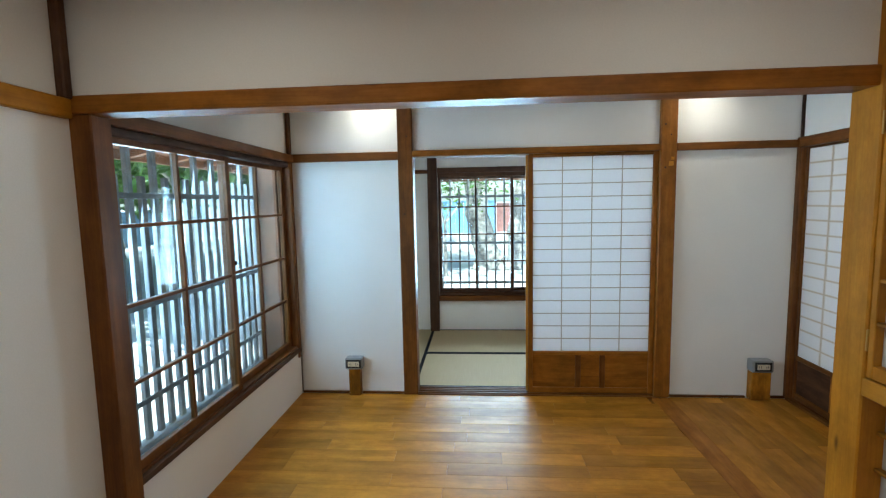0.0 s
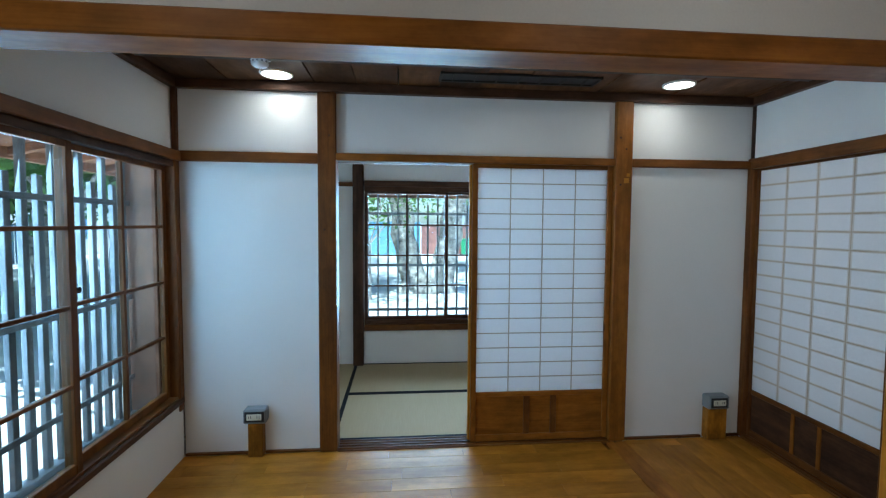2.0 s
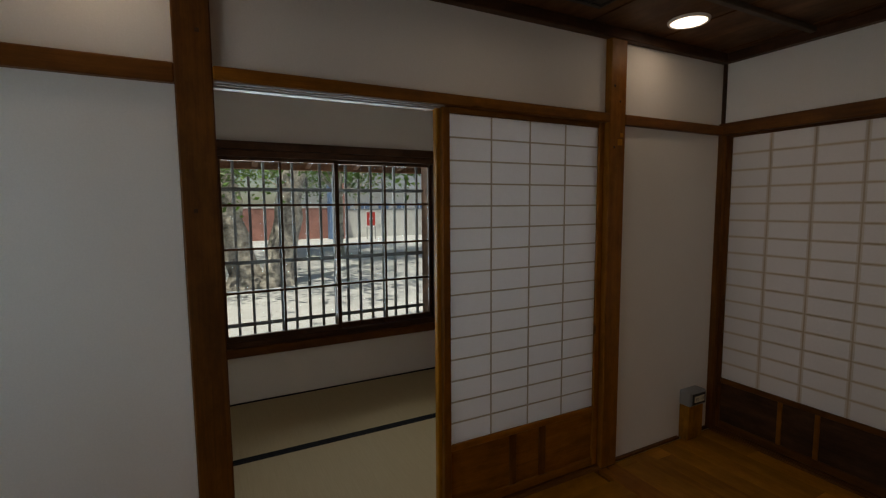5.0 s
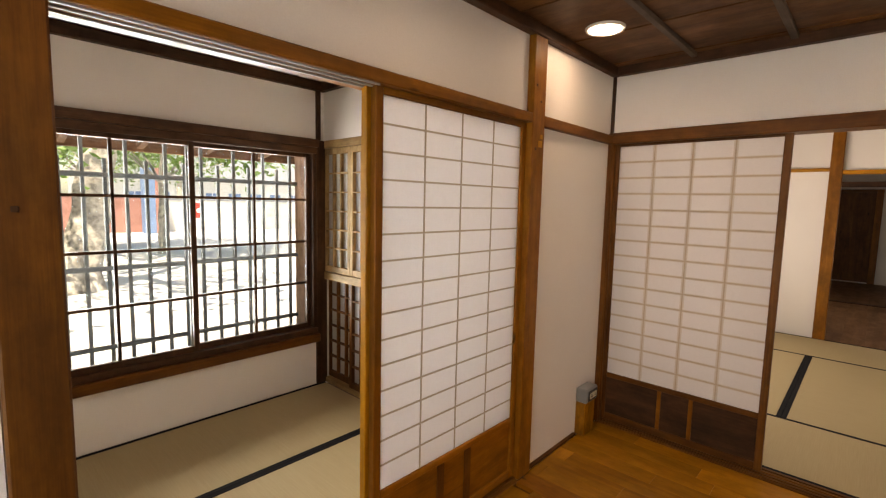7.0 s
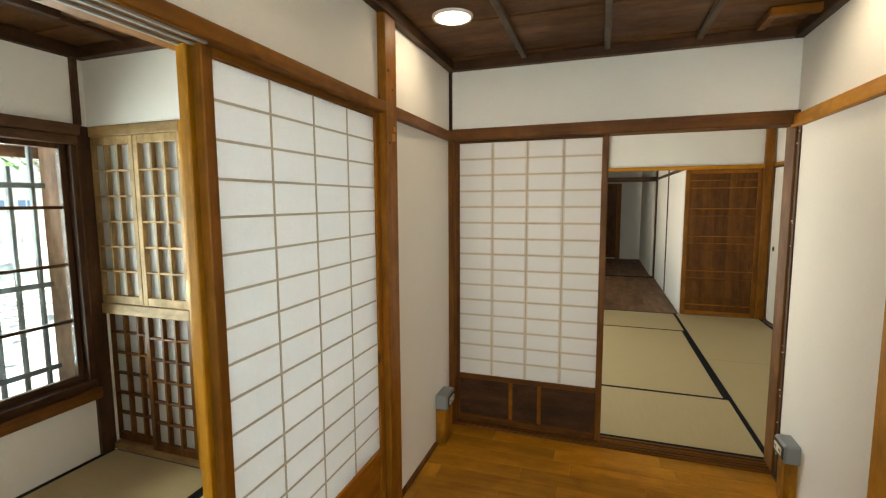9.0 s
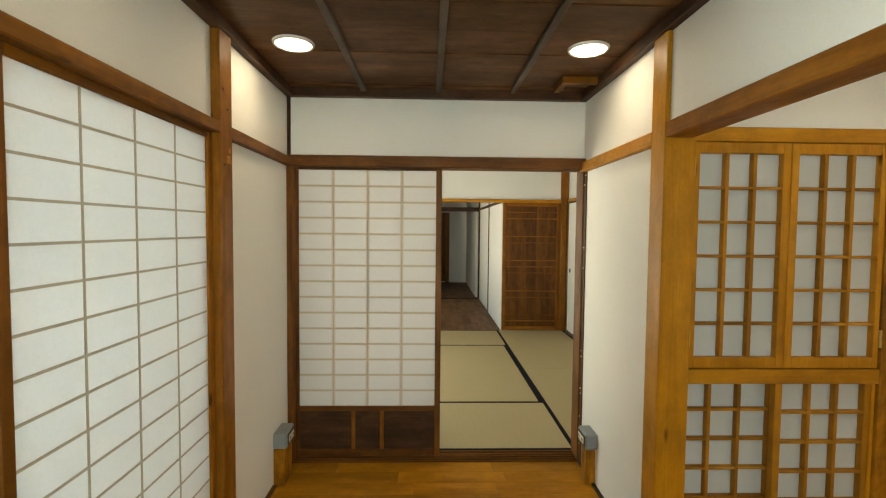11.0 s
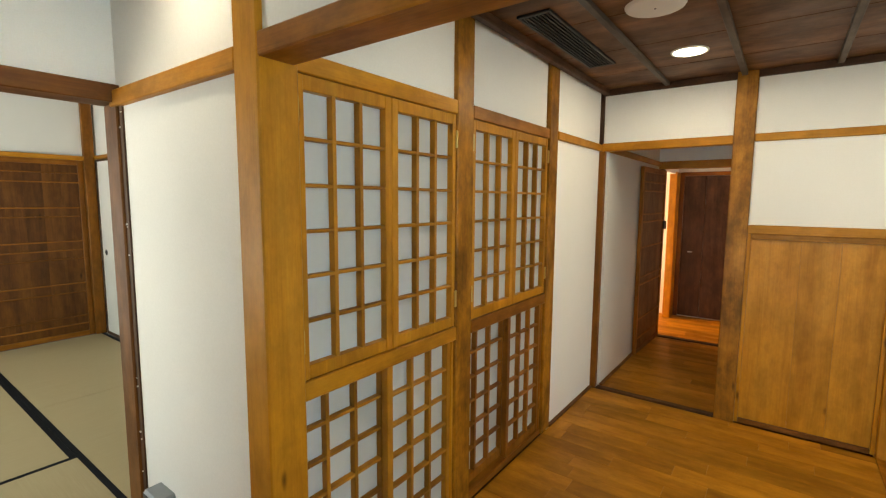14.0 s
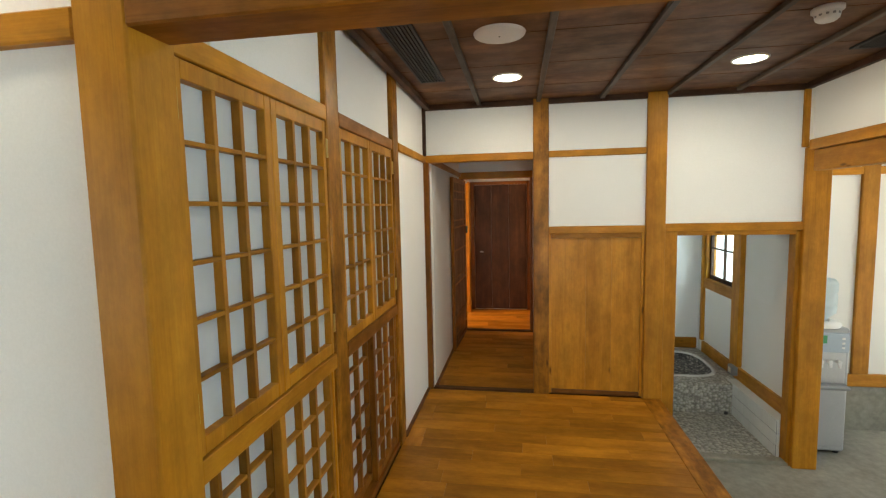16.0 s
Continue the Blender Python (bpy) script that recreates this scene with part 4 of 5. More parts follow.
bar("lock_box", 0.74, 0.80, -0.02, 0.0, 1.12, 1.2, BLACKP, od, 0.003, "black metal door lock")

ed = thing("wooden_door", pose(0.33, -3.94, 0), "dark brown closed wooden door of upright boards", "door")
for a, b in ((0.0, 0.235), (0.237, 0.47), (0.472, 0.70)):
    bar("board", a, b, -0.02, 0.012, 0.01, 1.70, DARKW, ed, 0.002)
bar("door_frame", -0.045, -0.002, -0.02, 0.03, 0.0, 1.745, BROWN, ed)
bar("door_frame", 0.702, 0.75, -0.02, 0.03, 0.0, 1.745, BROWN, ed)
bar("door_frame", -0.002, 0.702, -0.02, 0.03, 1.702, 1.745, HONEY, ed)
bar("handle", 0.58, 0.63, 0.012, 0.03, 0.79, 0.803, STEEL, ed, 0.003, "small metal handle")

plan_at(0, 0)
fd = thing("wooden_door", pose(11.33, 2.72, 0, 0, 0, -90), "dark brown wooden door at the end of the hall", "door")
bar("panel", 0.05, 0.62, -0.01, 0.012, 0.02, 1.74, BROWN, fd, 0.0)
bar("door_frame", 0.0, 0.05, -0.03, 0.015, 0, 1.80, BROWN, fd)
bar("door_frame", 0.62, 0.72, -0.03, 0.015, 0, 1.80, HONEY, fd)
bar("door_frame", 0.05, 0.62, -0.03, 0.015, 1.74, 1.80, BROWN, fd)

# ---- power outlets on wooden blocks ----


def outlet(m, bw, pw, label, block=None):
    """The back lies at y 0 and the socket looks to -y."""
    ob = thing("power_outlet", m, label, "outlet", "floor power outlets")
    bar("wooden_block", -pw / 2, pw / 2, -0.062, 0.0, 0.0, 0.205, block or MOTTLED, ob, 0.004)
    bar("box", -bw / 2, bw / 2, -0.075, 0.0, 0.205, 0.292, GREYP, ob, 0.008, "grey weatherproof box")
    bar("cover_frame", -0.056, 0.056, -0.0785, -0.074, 0.218, 0.28, BLACKP, ob, 0.002, "black frame of the spring cover")
    fp = bar("face_plate", -0.042, 0.042, -0.082, -0.0785, 0.231, 0.267, IVORY, ob, 0.001, "ivory socket plate")
    for s in (-0.024, 0.024):
        for e in (-0.006, 0.006):
            bar("slot", s + e - 0.0015, s + e + 0.0015, -0.0832, -0.0815, 0.242, 0.257, BLACKP, fp, 0.0)
    return ob


outlet(pose(-0.965, 3.332, 0), 0.13, 0.085, "grey power outlet on a wooden block by the sliding doors")
outlet(pose(1.935, 3.332, 0), 0.145, 0.13, "grey power outlet on a wide wooden block in the recess")
outlet(pose(1.9, 1.572, 0, 0, 0, 180), 0.13, 0.085, "grey power outlet on a wooden block by the open doorway")
plan_at(0.032, 0.018)
wo = thing("power_outlet", pose(-1.475, -2.02, -0.13), "grey weatherproof outlet on the washroom post", "outlet", "wall outlets")
bar("box", 0.0, 0.05, -0.045, 0.045, 0.0, 0.085, GREYP, wo, 0.006)
bar("face_plate", 0.05, 0.054, -0.02, 0.02, 0.02, 0.065, IVORY, wo, 0.001)

plan_at(0, 0)
# ---- ceiling fittings ----
dl = None
# The two at y 0.92 are unseen, added dim to lift the upper walls.
for x, y, c, watts in ((-0.79, 3.165, CB, 0.28), (0.465, 2.80, CB, 0.28), (1.49, 3.10, CB, 0.28), (1.485, 1.80, CB, 0.28), (0.525, -0.45, CA, 1.2), (-0.758, -0.40, CA, 1.2), (0.525, 0.92, CA, 0.3), (-0.758, 0.92, CA, 0.3)):
    if dl is None:
        dl = thing("downlight", pose(x, y, c), "round lit recessed ceiling downlight with white rim", "ceiling light", "ceiling downlights")
        part("rim", lathe([(0.076, -0.001), (0.078, -0.007), (0.087, -0.006), (0.09, 0.001), (0.09, 0.004)], 40), WHITEP, dl, "white rim", None, True)
        part("diffuser", lathe([(0.0, -0.003), (0.077, -0.003), (0.077, 0.004)], 40), LIGHTDISC, dl, "glowing diffuser")
    else:
        copy_thing(dl, pose(x, y, c))
    lamp("downlight_lamp", 'AREA', pose(x, y, c - 0.012), watts, (1.0, 0.93, 0.8), disk=0.16, spread=radians(172 if c == CB else 180))

for x, y, c in ((-0.8, 2.90, CB), (-0.752, 0.236, CA)):
    sm = thing("smoke_detector", pose(x, y, c), "round white smoke detector under the ceiling", "smoke detector", "smoke detectors")
    part("base", lathe([(0.0, 0.002), (0.055, 0.002), (0.055, -0.012), (0.045, -0.018)], 32), WHITEP, sm, "", None, True)
    cap = part("cap", lathe([(0.045, -0.016), (0.04, -0.042), (0.03, -0.05), (0.0, -0.05)], 32), WHITEP, sm, "", None, True)
    for i in range(12):
        a = 2 * math.pi * i / 12
        v = bar("vent_slot", -0.005, 0.005, -0.001, 0.001, -0.004, 0.004, GREYP, sm, 0.0)
        v.location, v.rotation_euler = (0.0425 * math.cos(a), 0.0425 * math.sin(a), -0.03), (0, 0, a + math.pi / 2)

sp = thing("ceiling_speaker", pose(0.542, 0.25, CA), "flat round white ceiling speaker cover", "speaker")
part("cover", lathe([(0.0, -0.012), (0.095, -0.011), (0.11, -0.007), (0.115, 0.002)], 44), WHITEP, sp, "", None, True)
part("centre_screw", lathe([(0.0, -0.0145), (0.004, -0.014), (0.004, -0.011)], 10), BLACKP, sp, "tiny dark screw")


def slot_vent(x0, x1, y0, y1, c, label):
    ob = thing("ceiling_vent", pose((x0 + x1) / 2, (y0 + y1) / 2, c), label, "vent", "ceiling vents")
    w, l = (x1 - x0) / 2, (y1 - y0) / 2
    part("frame", boxes_bm([(-w, w, -l, -l + 0.02, -0.01, 0.003), (-w, w, l - 0.02, l, -0.01, 0.003), (-w, -w + 0.014, -l, l, -0.011, 0.003), (w - 0.014, w, -l, l, -0.011, 0.003)], 0.002), BLACKP, ob)
    bar("backing", -w + 0.014, w - 0.014, -l + 0.02, l - 0.02, -0.002, 0.002, BLACKP, ob, 0.0)
    n = 7
    for i in range(n):
        x = -w + 0.014 + (i + 0.5) * (2 * w - 0.028) / n
        bar("slat", x - 0.003, x + 0.003, -l + 0.02, l - 0.02, -0.01, -0.002, BLACKP, ob, 0.0)


slot_vent(0.892, 1.042, -0.43, 0.47, CA, "long black slotted air vent in the ceiling")
slot_vent(-1.33, -1.18, -0.33, 0.57, CA, "long black slotted air vent in the ceiling")
slot_vent(0.1, 1.0, 3.02, 3.17, CB, "long black slotted air vent in the ceiling")
ib = thing("ceiling_bracket", pose(1.93, 1.71, CB), "small wooden frame fixed under the ceiling corner", "bracket")
bar("long_side", -0.09, -0.05, -0.095, 0.1, -0.035, 0.0, HONEY, ib)
bar("short_side", -0.05, 0.1, 0.065, 0.1, -0.034, 0.0, HONEY, ib)
ib2 = thing("ceiling_bracket", pose(0.75, 4.75, CD), "small dark wooden frame fixed under the ceiling", "bracket")
bar("long_side", -0.12, 0.12, -0.13, -0.10, -0.035, 0.0, DARKW, ib2)
bar("short_side", -0.15, -0.12, -0.13, 0.05, -0.035, 0.0, DARKW, ib2)

plan_at(0.032, 0.018)
# ---- washroom basin, tiles ----
bs = thing("wash_basin", pose(-1.05, -2.42, DOMA) @ Matrix.Diagonal((1, 1, 0.86, 1)), "grey pebbled terrazzo basin block with a sunken trough", "basin")
bm = boxes_bm([(-0.44, 0.44, -0.5, 0.53, 0.0, 0.26)], 0.006)
part("body", bm, TERRAZZO, bs)
SEG = 56


def oval(a, b, z):
    """A rounded oblong ring, with where each of its points meets the block's outline."""
    ring = []
    for k in range(SEG):
        u = 2 * math.pi * (k + 0.5) / SEG
        c, s_ = math.cos(u), math.sin(u)
        ring.append(Vector((math.copysign(abs(c) ** 0.6, c) * a, math.copysign(abs(s_) ** 0.6, s_) * b, z)))
    return ring


def loft(rings, close=False):
    bm_ = bmesh.new()
    vs_ = [[bm_.verts.new(p) for p in ring] for ring in rings]
    for lo, hi in zip(vs_, vs_[1:]):
        for k in range(SEG):
            bm_.faces.new((lo[k], lo[(k + 1) % SEG], hi[(k + 1) % SEG], hi[k]))
    if close:
        bm_.faces.new(vs_[-1])
    return bm_


def squared(z):
    out = []
    for p in oval(0.33, 0.36, z):
        f = min(0.44 / max(abs(p.x), 1e-6), 0.5 / max(abs(p.y), 1e-6))
        x, y = p.x * f, p.y * f
        if abs(x) > 0.39 and abs(y) > 0.44:
            x, y = math.copysign(0.44, x), math.copysign(0.5, y)
        out.append(Vector((x, y + (0.03 if y > 0 else 0.0), z)))
    return out


part("basin_rim", loft([squared(0.255), squared(0.325), [p * 0.985 + Vector((0, 0, 0.005)) for p in squared(0.33)], oval(0.345, 0.375, 0.333)]), TERRAZZO, bs)
part("basin_lip", loft([oval(0.352, 0.382, 0.33), oval(0.348, 0.378, 0.345), oval(0.335, 0.365, 0.349), oval(0.324, 0.354, 0.343), oval(0.32, 0.35, 0.325)]), WALLPALE, bs, "pale rounded lip of the trough", None, True)
# Trough pebbles, darker than the block's, with pale ones scattered among them.
part("trough", loft([oval(0.321, 0.351, 0.33), oval(0.30, 0.33, 0.295), oval(0.25, 0.28, 0.27), oval(0.1, 0.12, 0.263)], True), pebble_mat("dark_pebbles", ((0.03, 0.03, 0.028), (0.1, 0.095, 0.085), (0.4, 0.38, 0.34)), 46.0), bs, "dark pebbled hollow", None, True)
part("drain_plug", lathe([(0, 0.0), (0.016, 0.0), (0.018, 0.012), (0.0, 0.014)], 16), BLACKP, bs, "dark drain plug", (-0.3, 0.531, 0.03)).rotation_euler = (radians(-90), 0, 0)
struct("washroom_floor", -1.5, -0.58, -1.89, -1.13, DOMA - 0.02, DOMA + 0.015, TERRAZZO, "grey pebbled terrazzo washroom floor", "floor", 0.003)
struct("washroom_kerb", -1.44, -0.66, -1.17, -1.10, DOMA - 0.01, DOMA + 0.03, CONCRETE, "low concrete kerb at the washroom", "kerb", 0.006)
td = thing("tiled_ledge", pose(-1.46, -1.20, DOMA), "low ledge faced with white square tiles in the washroom", "tiles", "", "structure")
bar("core", -0.03, 0.055, -0.80, 0.0, 0.0, 0.285, GROUT, td, 0.0)
bar("cap", -0.035, 0.062, -0.80, 0.006, 0.285, 0.295, TILE, td, 0.002)
for i in range(8):
    for j in range(3):
        bar("tile", 0.055, 0.061, -0.80 + i * 0.1 + 0.003, -0.80 + (i + 1) * 0.1 - 0.003, j * 0.095 + 0.003, (j + 1) * 0.095 - 0.003, TILE, td, 0.001)
for j in range(3):
    bar("tile", -0.03, 0.055, 0.0, 0.006, j * 0.095 + 0.0015, (j + 1) * 0.095 - 0.0015, TILE, td, 0.001)
w3 = thing("window_3", pose(-1.53, -2.82, 0, 0, 0, 90), "small wooden window with black-edged panes", "window", "", "structure")
bar("window_frame", 0.0, 0.05, -0.045, 0.05, 0.60, 1.25, AMBER, w3)
bar("window_frame", 0.69, 0.74, -0.045, 0.05, 0.60, 1.25, AMBER, w3)
bar("window_sill", 0.0, 0.74, -0.05, 0.05, 0.52, 0.62, AMBER, w3)
sash(w3, 0.05, 0.69, 0.62, 1.25, -0.01, 2, 2, DARKW, 0.03, 0.018)

# ---- water dispenser ----
wd = thing("water_dispenser", pose(-1.775, -1.44, DOMA) @ Matrix.Scale(0.965, 4), "silver and grey floor water dispenser with clear bottle", "water dispenser")
part("body", boxes_bm([(-0.15, 0.15, -0.15, 0.13, 0.02, 0.98)], 0.015), SILVER, wd)
part("lower_panel", boxes_bm([(-0.125, 0.11, 0.13, 0.143, 0.06, 0.52)], 0.01), SILVER, wd, "grey lower front panel")
part("tap_recess", boxes_bm([(-0.12, 0.11, 0.128, 0.135, 0.56, 0.80)], 0.004), STEEL, wd, "pale tap recess")
part("control_panel", boxes_bm([(-0.135, 0.125, 0.13, 0.15, 0.80, 0.95)], 0.008), plain("blue_grey_plastic", (0.36, 0.44, 0.52), 0.4, 0, 0.04, 60, 0.0), wd, "blue-grey control panel")
part("label", boxes_bm([(0.02, 0.11, 0.15, 0.152, 0.87, 0.93)], 0.0), GREENP, wd, "small green and blue sticker")
part("drip_tray", boxes_bm([(-0.12, 0.11, 0.13, 0.21, 0.53, 0.56)], 0.008), GREYP, wd, "grey drip tray")
for x in (-0.06, 0.0, 0.06):
    part("tap", boxes_bm([(x - 0.012, x + 0.012, 0.135, 0.18, 0.72, 0.745), (x - 0.009, x + 0.009, 0.165, 0.18, 0.69, 0.72)], 0.004), WHITEP, wd, "white lever tap")
for i in range(3):
    part("button", boxes_bm([(-0.1, -0.08, 0.15, 0.154, 0.83 + i * 0.035, 0.845 + i * 0.035)], 0.001), WHITEP, wd)
part("top_collar", lathe([(0.14, 0.978), (0.14, 1.0), (0.1, 1.02), (0.07, 1.02)], 32), WHITEP, wd, "", None, True)
part("bottle", lathe([(0.05, 1.01), (0.06, 1.04), (0.105, 1.08), (0.11, 1.13), (0.1, 1.14), (0.11, 1.15), (0.11, 1.22), (0.1, 1.23), (0.11, 1.24), (0.11, 1.31), (0.095, 1.335), (0.0, 1.34)], 36),
     paper_mat("bottle_plastic", (0.72, 0.8, 0.83), 0.55), wd, "clear bluish water bottle", None, True)
for x in (-0.11, 0.11):
    part("foot", lathe([(0.02, 0.0), (0.02, 0.021)], 12), BLACKP, wd, "", (x, 0.09, 0))
    part("foot", lathe([(0.02, 0.0), (0.02, 0.021)], 12), BLACKP, wd, "", (x, -0.11, 0))

plan_at(0, 0)
# ---- tatami ----


def tatami(x0, x1, y0, y1, long_axis, label="pale green-gold tatami mat with black cloth borders", group="tatami mats"):
    ob = thing("tatami_mat", pose((x0 + x1) / 2, (y0 + y1) / 2, 0), label, "tatami mat", group)
    w, l = (x1 - x0) / 2 - 0.001, (y1 - y0) / 2 - 0.001
    bw = 0.028
    if long_axis == 'x':
        bar("mat", -w, w, -l + bw, l - bw, -0.05, 0.002, TATAMI[1], ob, 0.002)
        for s in (-1, 1):
            y = s * (l - bw / 2)
            bar("cloth_border", -w, w, y - bw / 2, y + bw / 2, -0.05, 0.003, BLACKC, ob, 0.0015)
    else:
        bar("mat", -w + bw, w - bw, -l, l, -0.05, 0.002, TATAMI[0], ob, 0.002)
        for s in (-1, 1):
            x = s * (w - bw / 2)
            bar("cloth_border", x - bw / 2, x + bw / 2, -l, l, -0.05, 0.003, BLACKC, ob, 0.0015)
    return ob


tatami(-0.53, 1.23, 3.445, 4.255, 'x')
tatami(-0.53, 1.23, 4.255, 5.065, 'x')
tatami(-1.40, -0.53, 3.445, 5.065, 'y')
tatami(2.255, 3.075, 1.575, 3.44, 'y', group="tatami mats of the large room")
tatami(3.075, 4.85, 1.575, 2.45, 'x', group="tatami mats of the large room")
tatami(3.075, 4.85, 2.45, 3.44, 'x', group="tatami mats of the large room")
tatami(4.85, 5.68, 1.575, 3.44, 'y', group="tatami mats of the large room")
tatami(2.26, 3.95, 0.64, 1.575, 'x', group="tatami mats of the large room")
tatami(3.95, 5.68, 0.64, 1.575, 'x', group="tatami mats of the large room")
struct("subfloor", -1.5, 1.38, 3.43, 5.14, -0.12, -0.055, DARKW, "wooden subfloor under the mats", "floor", 0.0)
struct("subfloor", 1.3, 11.4, 0.5, 3.43, -0.12, -0.055, DARKW, "wooden subfloor under the mats", "floor", 0.0)
struct("subfloor", 0.2, 1.3, -4.1, 0.45, -0.12, -0.055, DARKW, "wooden subfloor under the hall", "floor", 0.0)

# ---- garden seen through the windows ----
GZ = -0.55
gm = bmesh.new()
bmesh.ops.create_grid(gm, x_segments=60, y_segments=60, size=400)
for v in gm.verts:
    v.co.z = GZ
    if v.co.length > 60:
        v.co.z += noise.noise(v.co * 0.01) * 0.6
tagged(part("ground", gm, GROUNDM), "pale sandy sunlit ground of the yard", "ground", "", "structure")
struct("earth_floor", -4.2, -0.49, -3.0, 1.49, DOMA - 0.1, DOMA, CONCRETE, "smooth grey concrete floor", "floor", 0.0)
struct("floor_riser", -0.528, -0.49, -1.08, 1.5, DOMA, -0.03, BROWN, "wooden riser under the floor edge", "riser", 0.002)
struct("floor_riser", -1.42, -0.56, 1.46, 1.5, DOMA, 0.0, BROWN, "wooden riser under the floor edge", "riser", 0.002)


def eave(name, m, w, label):
    """Local x along the wall, y outward."""
    ob = thing(name, m, label, "eave", "", "structure")
    bm = boxes_bm([(0, w, 0.0, 0.9, 2.02, 2.05)], 0.0)
    for v in bm.verts:
        v.co.z -= v.co.y * 0.22
    part("soffit", bm, REDW[0], ob)
    bar("fascia", 0, w, 0.88, 0.92, 1.76, 1.88, REDW, ob)
    for i in range(int(w / 0.45) + 1):
        bm = boxes_bm([(i * 0.45, i * 0.45 + 0.045, 0.0, 0.9, 1.97, 2.02)], 0.003)
        for v in bm.verts:
            v.co.z -= v.co.y * 0.22
        part("rafter", bm, REDW[1], ob)
    return ob


eave("eave", pose(-1.55, -1.0, 0, 0, 0, 90), 7.2, "reddish wooden eave over the west window")
eave("eave", pose(-2.4, 5.16, -0.065), 5.4, "reddish wooden eave over the north window")


def tree(x, y, trunk_r, height, crown_r, seed, label, n_leaves=2600, lean=0.0, leaf=1.0, twin=0.0):
    rnd = random.Random(seed)
    ob = thing("tree", pose(x, y, GZ), label, "tree", "garden trees")
    bm = bmesh.new()

    def limb(p0, p1, r0, r1, seg=10, steps=6, wob=0.1):
        prev = None
        for k in range(steps + 1):
            f = k / steps
            c = p0.lerp(p1, f) + Vector((rnd.uniform(-wob, wob), rnd.uniform(-wob, wob), 0)) * (1 if 0 < k < steps else 0) * r0
            r = r0 + (r1 - r0) * f
            if f == 0 and r0 == trunk_r:
                r *= 1.6
            ring = []
            for i in range(seg):
                a = 2 * math.pi * i / seg
                rr = r * (1 + 0.14 * math.sin(3 * a + seed) + rnd.uniform(-0.06, 0.06))
                ring.append(bm.verts.new(c + Vector((math.cos(a) * rr, math.sin(a) * rr, 0))))
            if prev:
                for i in range(seg):
                    bm.faces.new((prev[i], prev[(i + 1) % seg], ring[(i + 1) % seg], ring[i]))
            prev = ring
    fork = Vector((lean, 0, height * 0.42))
    forks = [fork + Vector((d, 0, 0)) for d in ((-twin, twin) if twin else (0.0,))]
    for f_ in forks:
        limb(Vector((f_.x * 0.25, 0, -0.1)), f_, trunk_r, trunk_r * 0.7, 14, 8, 0.3)
    tips = []
    for i in range(7):
        a = 2 * math.pi * i / 7 + rnd.uniform(-0.3, 0.3)
        fork = forks[i % len(forks)]
        tip = fork + Vector((math.cos(a) * crown_r * 0.7, math.sin(a) * crown_r * 0.7, height * rnd.uniform(0.12, 0.5)))
        limb(fork - Vector((0, 0, 0.1)), tip, trunk_r * 0.45, trunk_r * 0.08, 8, 6, 0.5)
        tips.append(tip)
        for k in range(2):
            t2 = tip + Vector((rnd.uniform(-1, 1), rnd.uniform(-1, 1), rnd.uniform(-0.2, 0.6))) * crown_r * 0.4
            limb(fork.lerp(tip, 0.6), t2, trunk_r * 0.16, trunk_r * 0.04, 6, 4, 0.5)
            tips.append(t2)
    part("trunk", bm, BARK, ob, "mottled grey bark", None, True)
    lm = bmesh.new()
    for i in range(n_leaves):
        c = rnd.choice(tips) + Vector((rnd.gauss(0, 1), rnd.gauss(0, 1), rnd.gauss(0, 0.6))) * crown_r * 0.26
        s = rnd.uniform(0.06, 0.16) * leaf
        d = Vector((rnd.uniform(-1, 1), rnd.uniform(-1, 1), rnd.uniform(-0.7, 0.5))).normalized()
        e = d.cross(Vector((rnd.uniform(-1, 1), rnd.uniform(-1, 1), rnd.uniform(-1, 1)))).normalized()
        f = d.cross(e) * 0.15 * s
        vs = [lm.verts.new(c + q) for q in (d * -s, e * s * 0.42 + f, d * s, e * -s * 0.42 + f)]
        lm.faces.new(vs)
    part("crown", lm, LEAF, ob, "loose crown of small green leaves")
    return ob


tree(0.6, 13.6, 0.37, 8.0, 5.0, 3, "old tree with two thick mottled stems", 4500, 0.0, 1.1, 1.0)
tree(14.0, 26.0, 0.3, 6.5, 3.6, 5, "leafy green tree at the far side of the yard", 3000)
# Crowns placed to throw dappled shade on the ground outside the west window.
for x, y, h, cr, sd_, lf in ((-5.4, 8.4, 4.9, 2.6, 8, 6000), (-8.6, 8.8, 5.2, 2.9, 11, 6000), (-7.2, 12.6, 5.4, 3.0, 12, 7000), (-4.2, 14.5, 5.2, 2.8, 13, 6000), (-10.5, 5.6, 5.0, 2.8, 15, 5000)):
    tree(x, y, 0.11, h, cr, sd_, "slim leafy green tree shading the yard", lf, 0.0, 1.7)
tree(-9.5, 13.5, 0.25, 5.5, 3.0, 14, "leafy green tree at the yard's edge", 2600)
tree(-5.0, 19.5, 0.25, 5.5, 3.0, 17, "leafy green tree at the yard's edge", 2600)
tree(4.6, 33.5, 0.25, 6.8, 3.6, 21, "leafy green tree behind the red wall", 3000)
tree(9.5, 34.5, 0.25, 6.8, 3.6, 23, "leafy green tree behind the red wall", 3000)

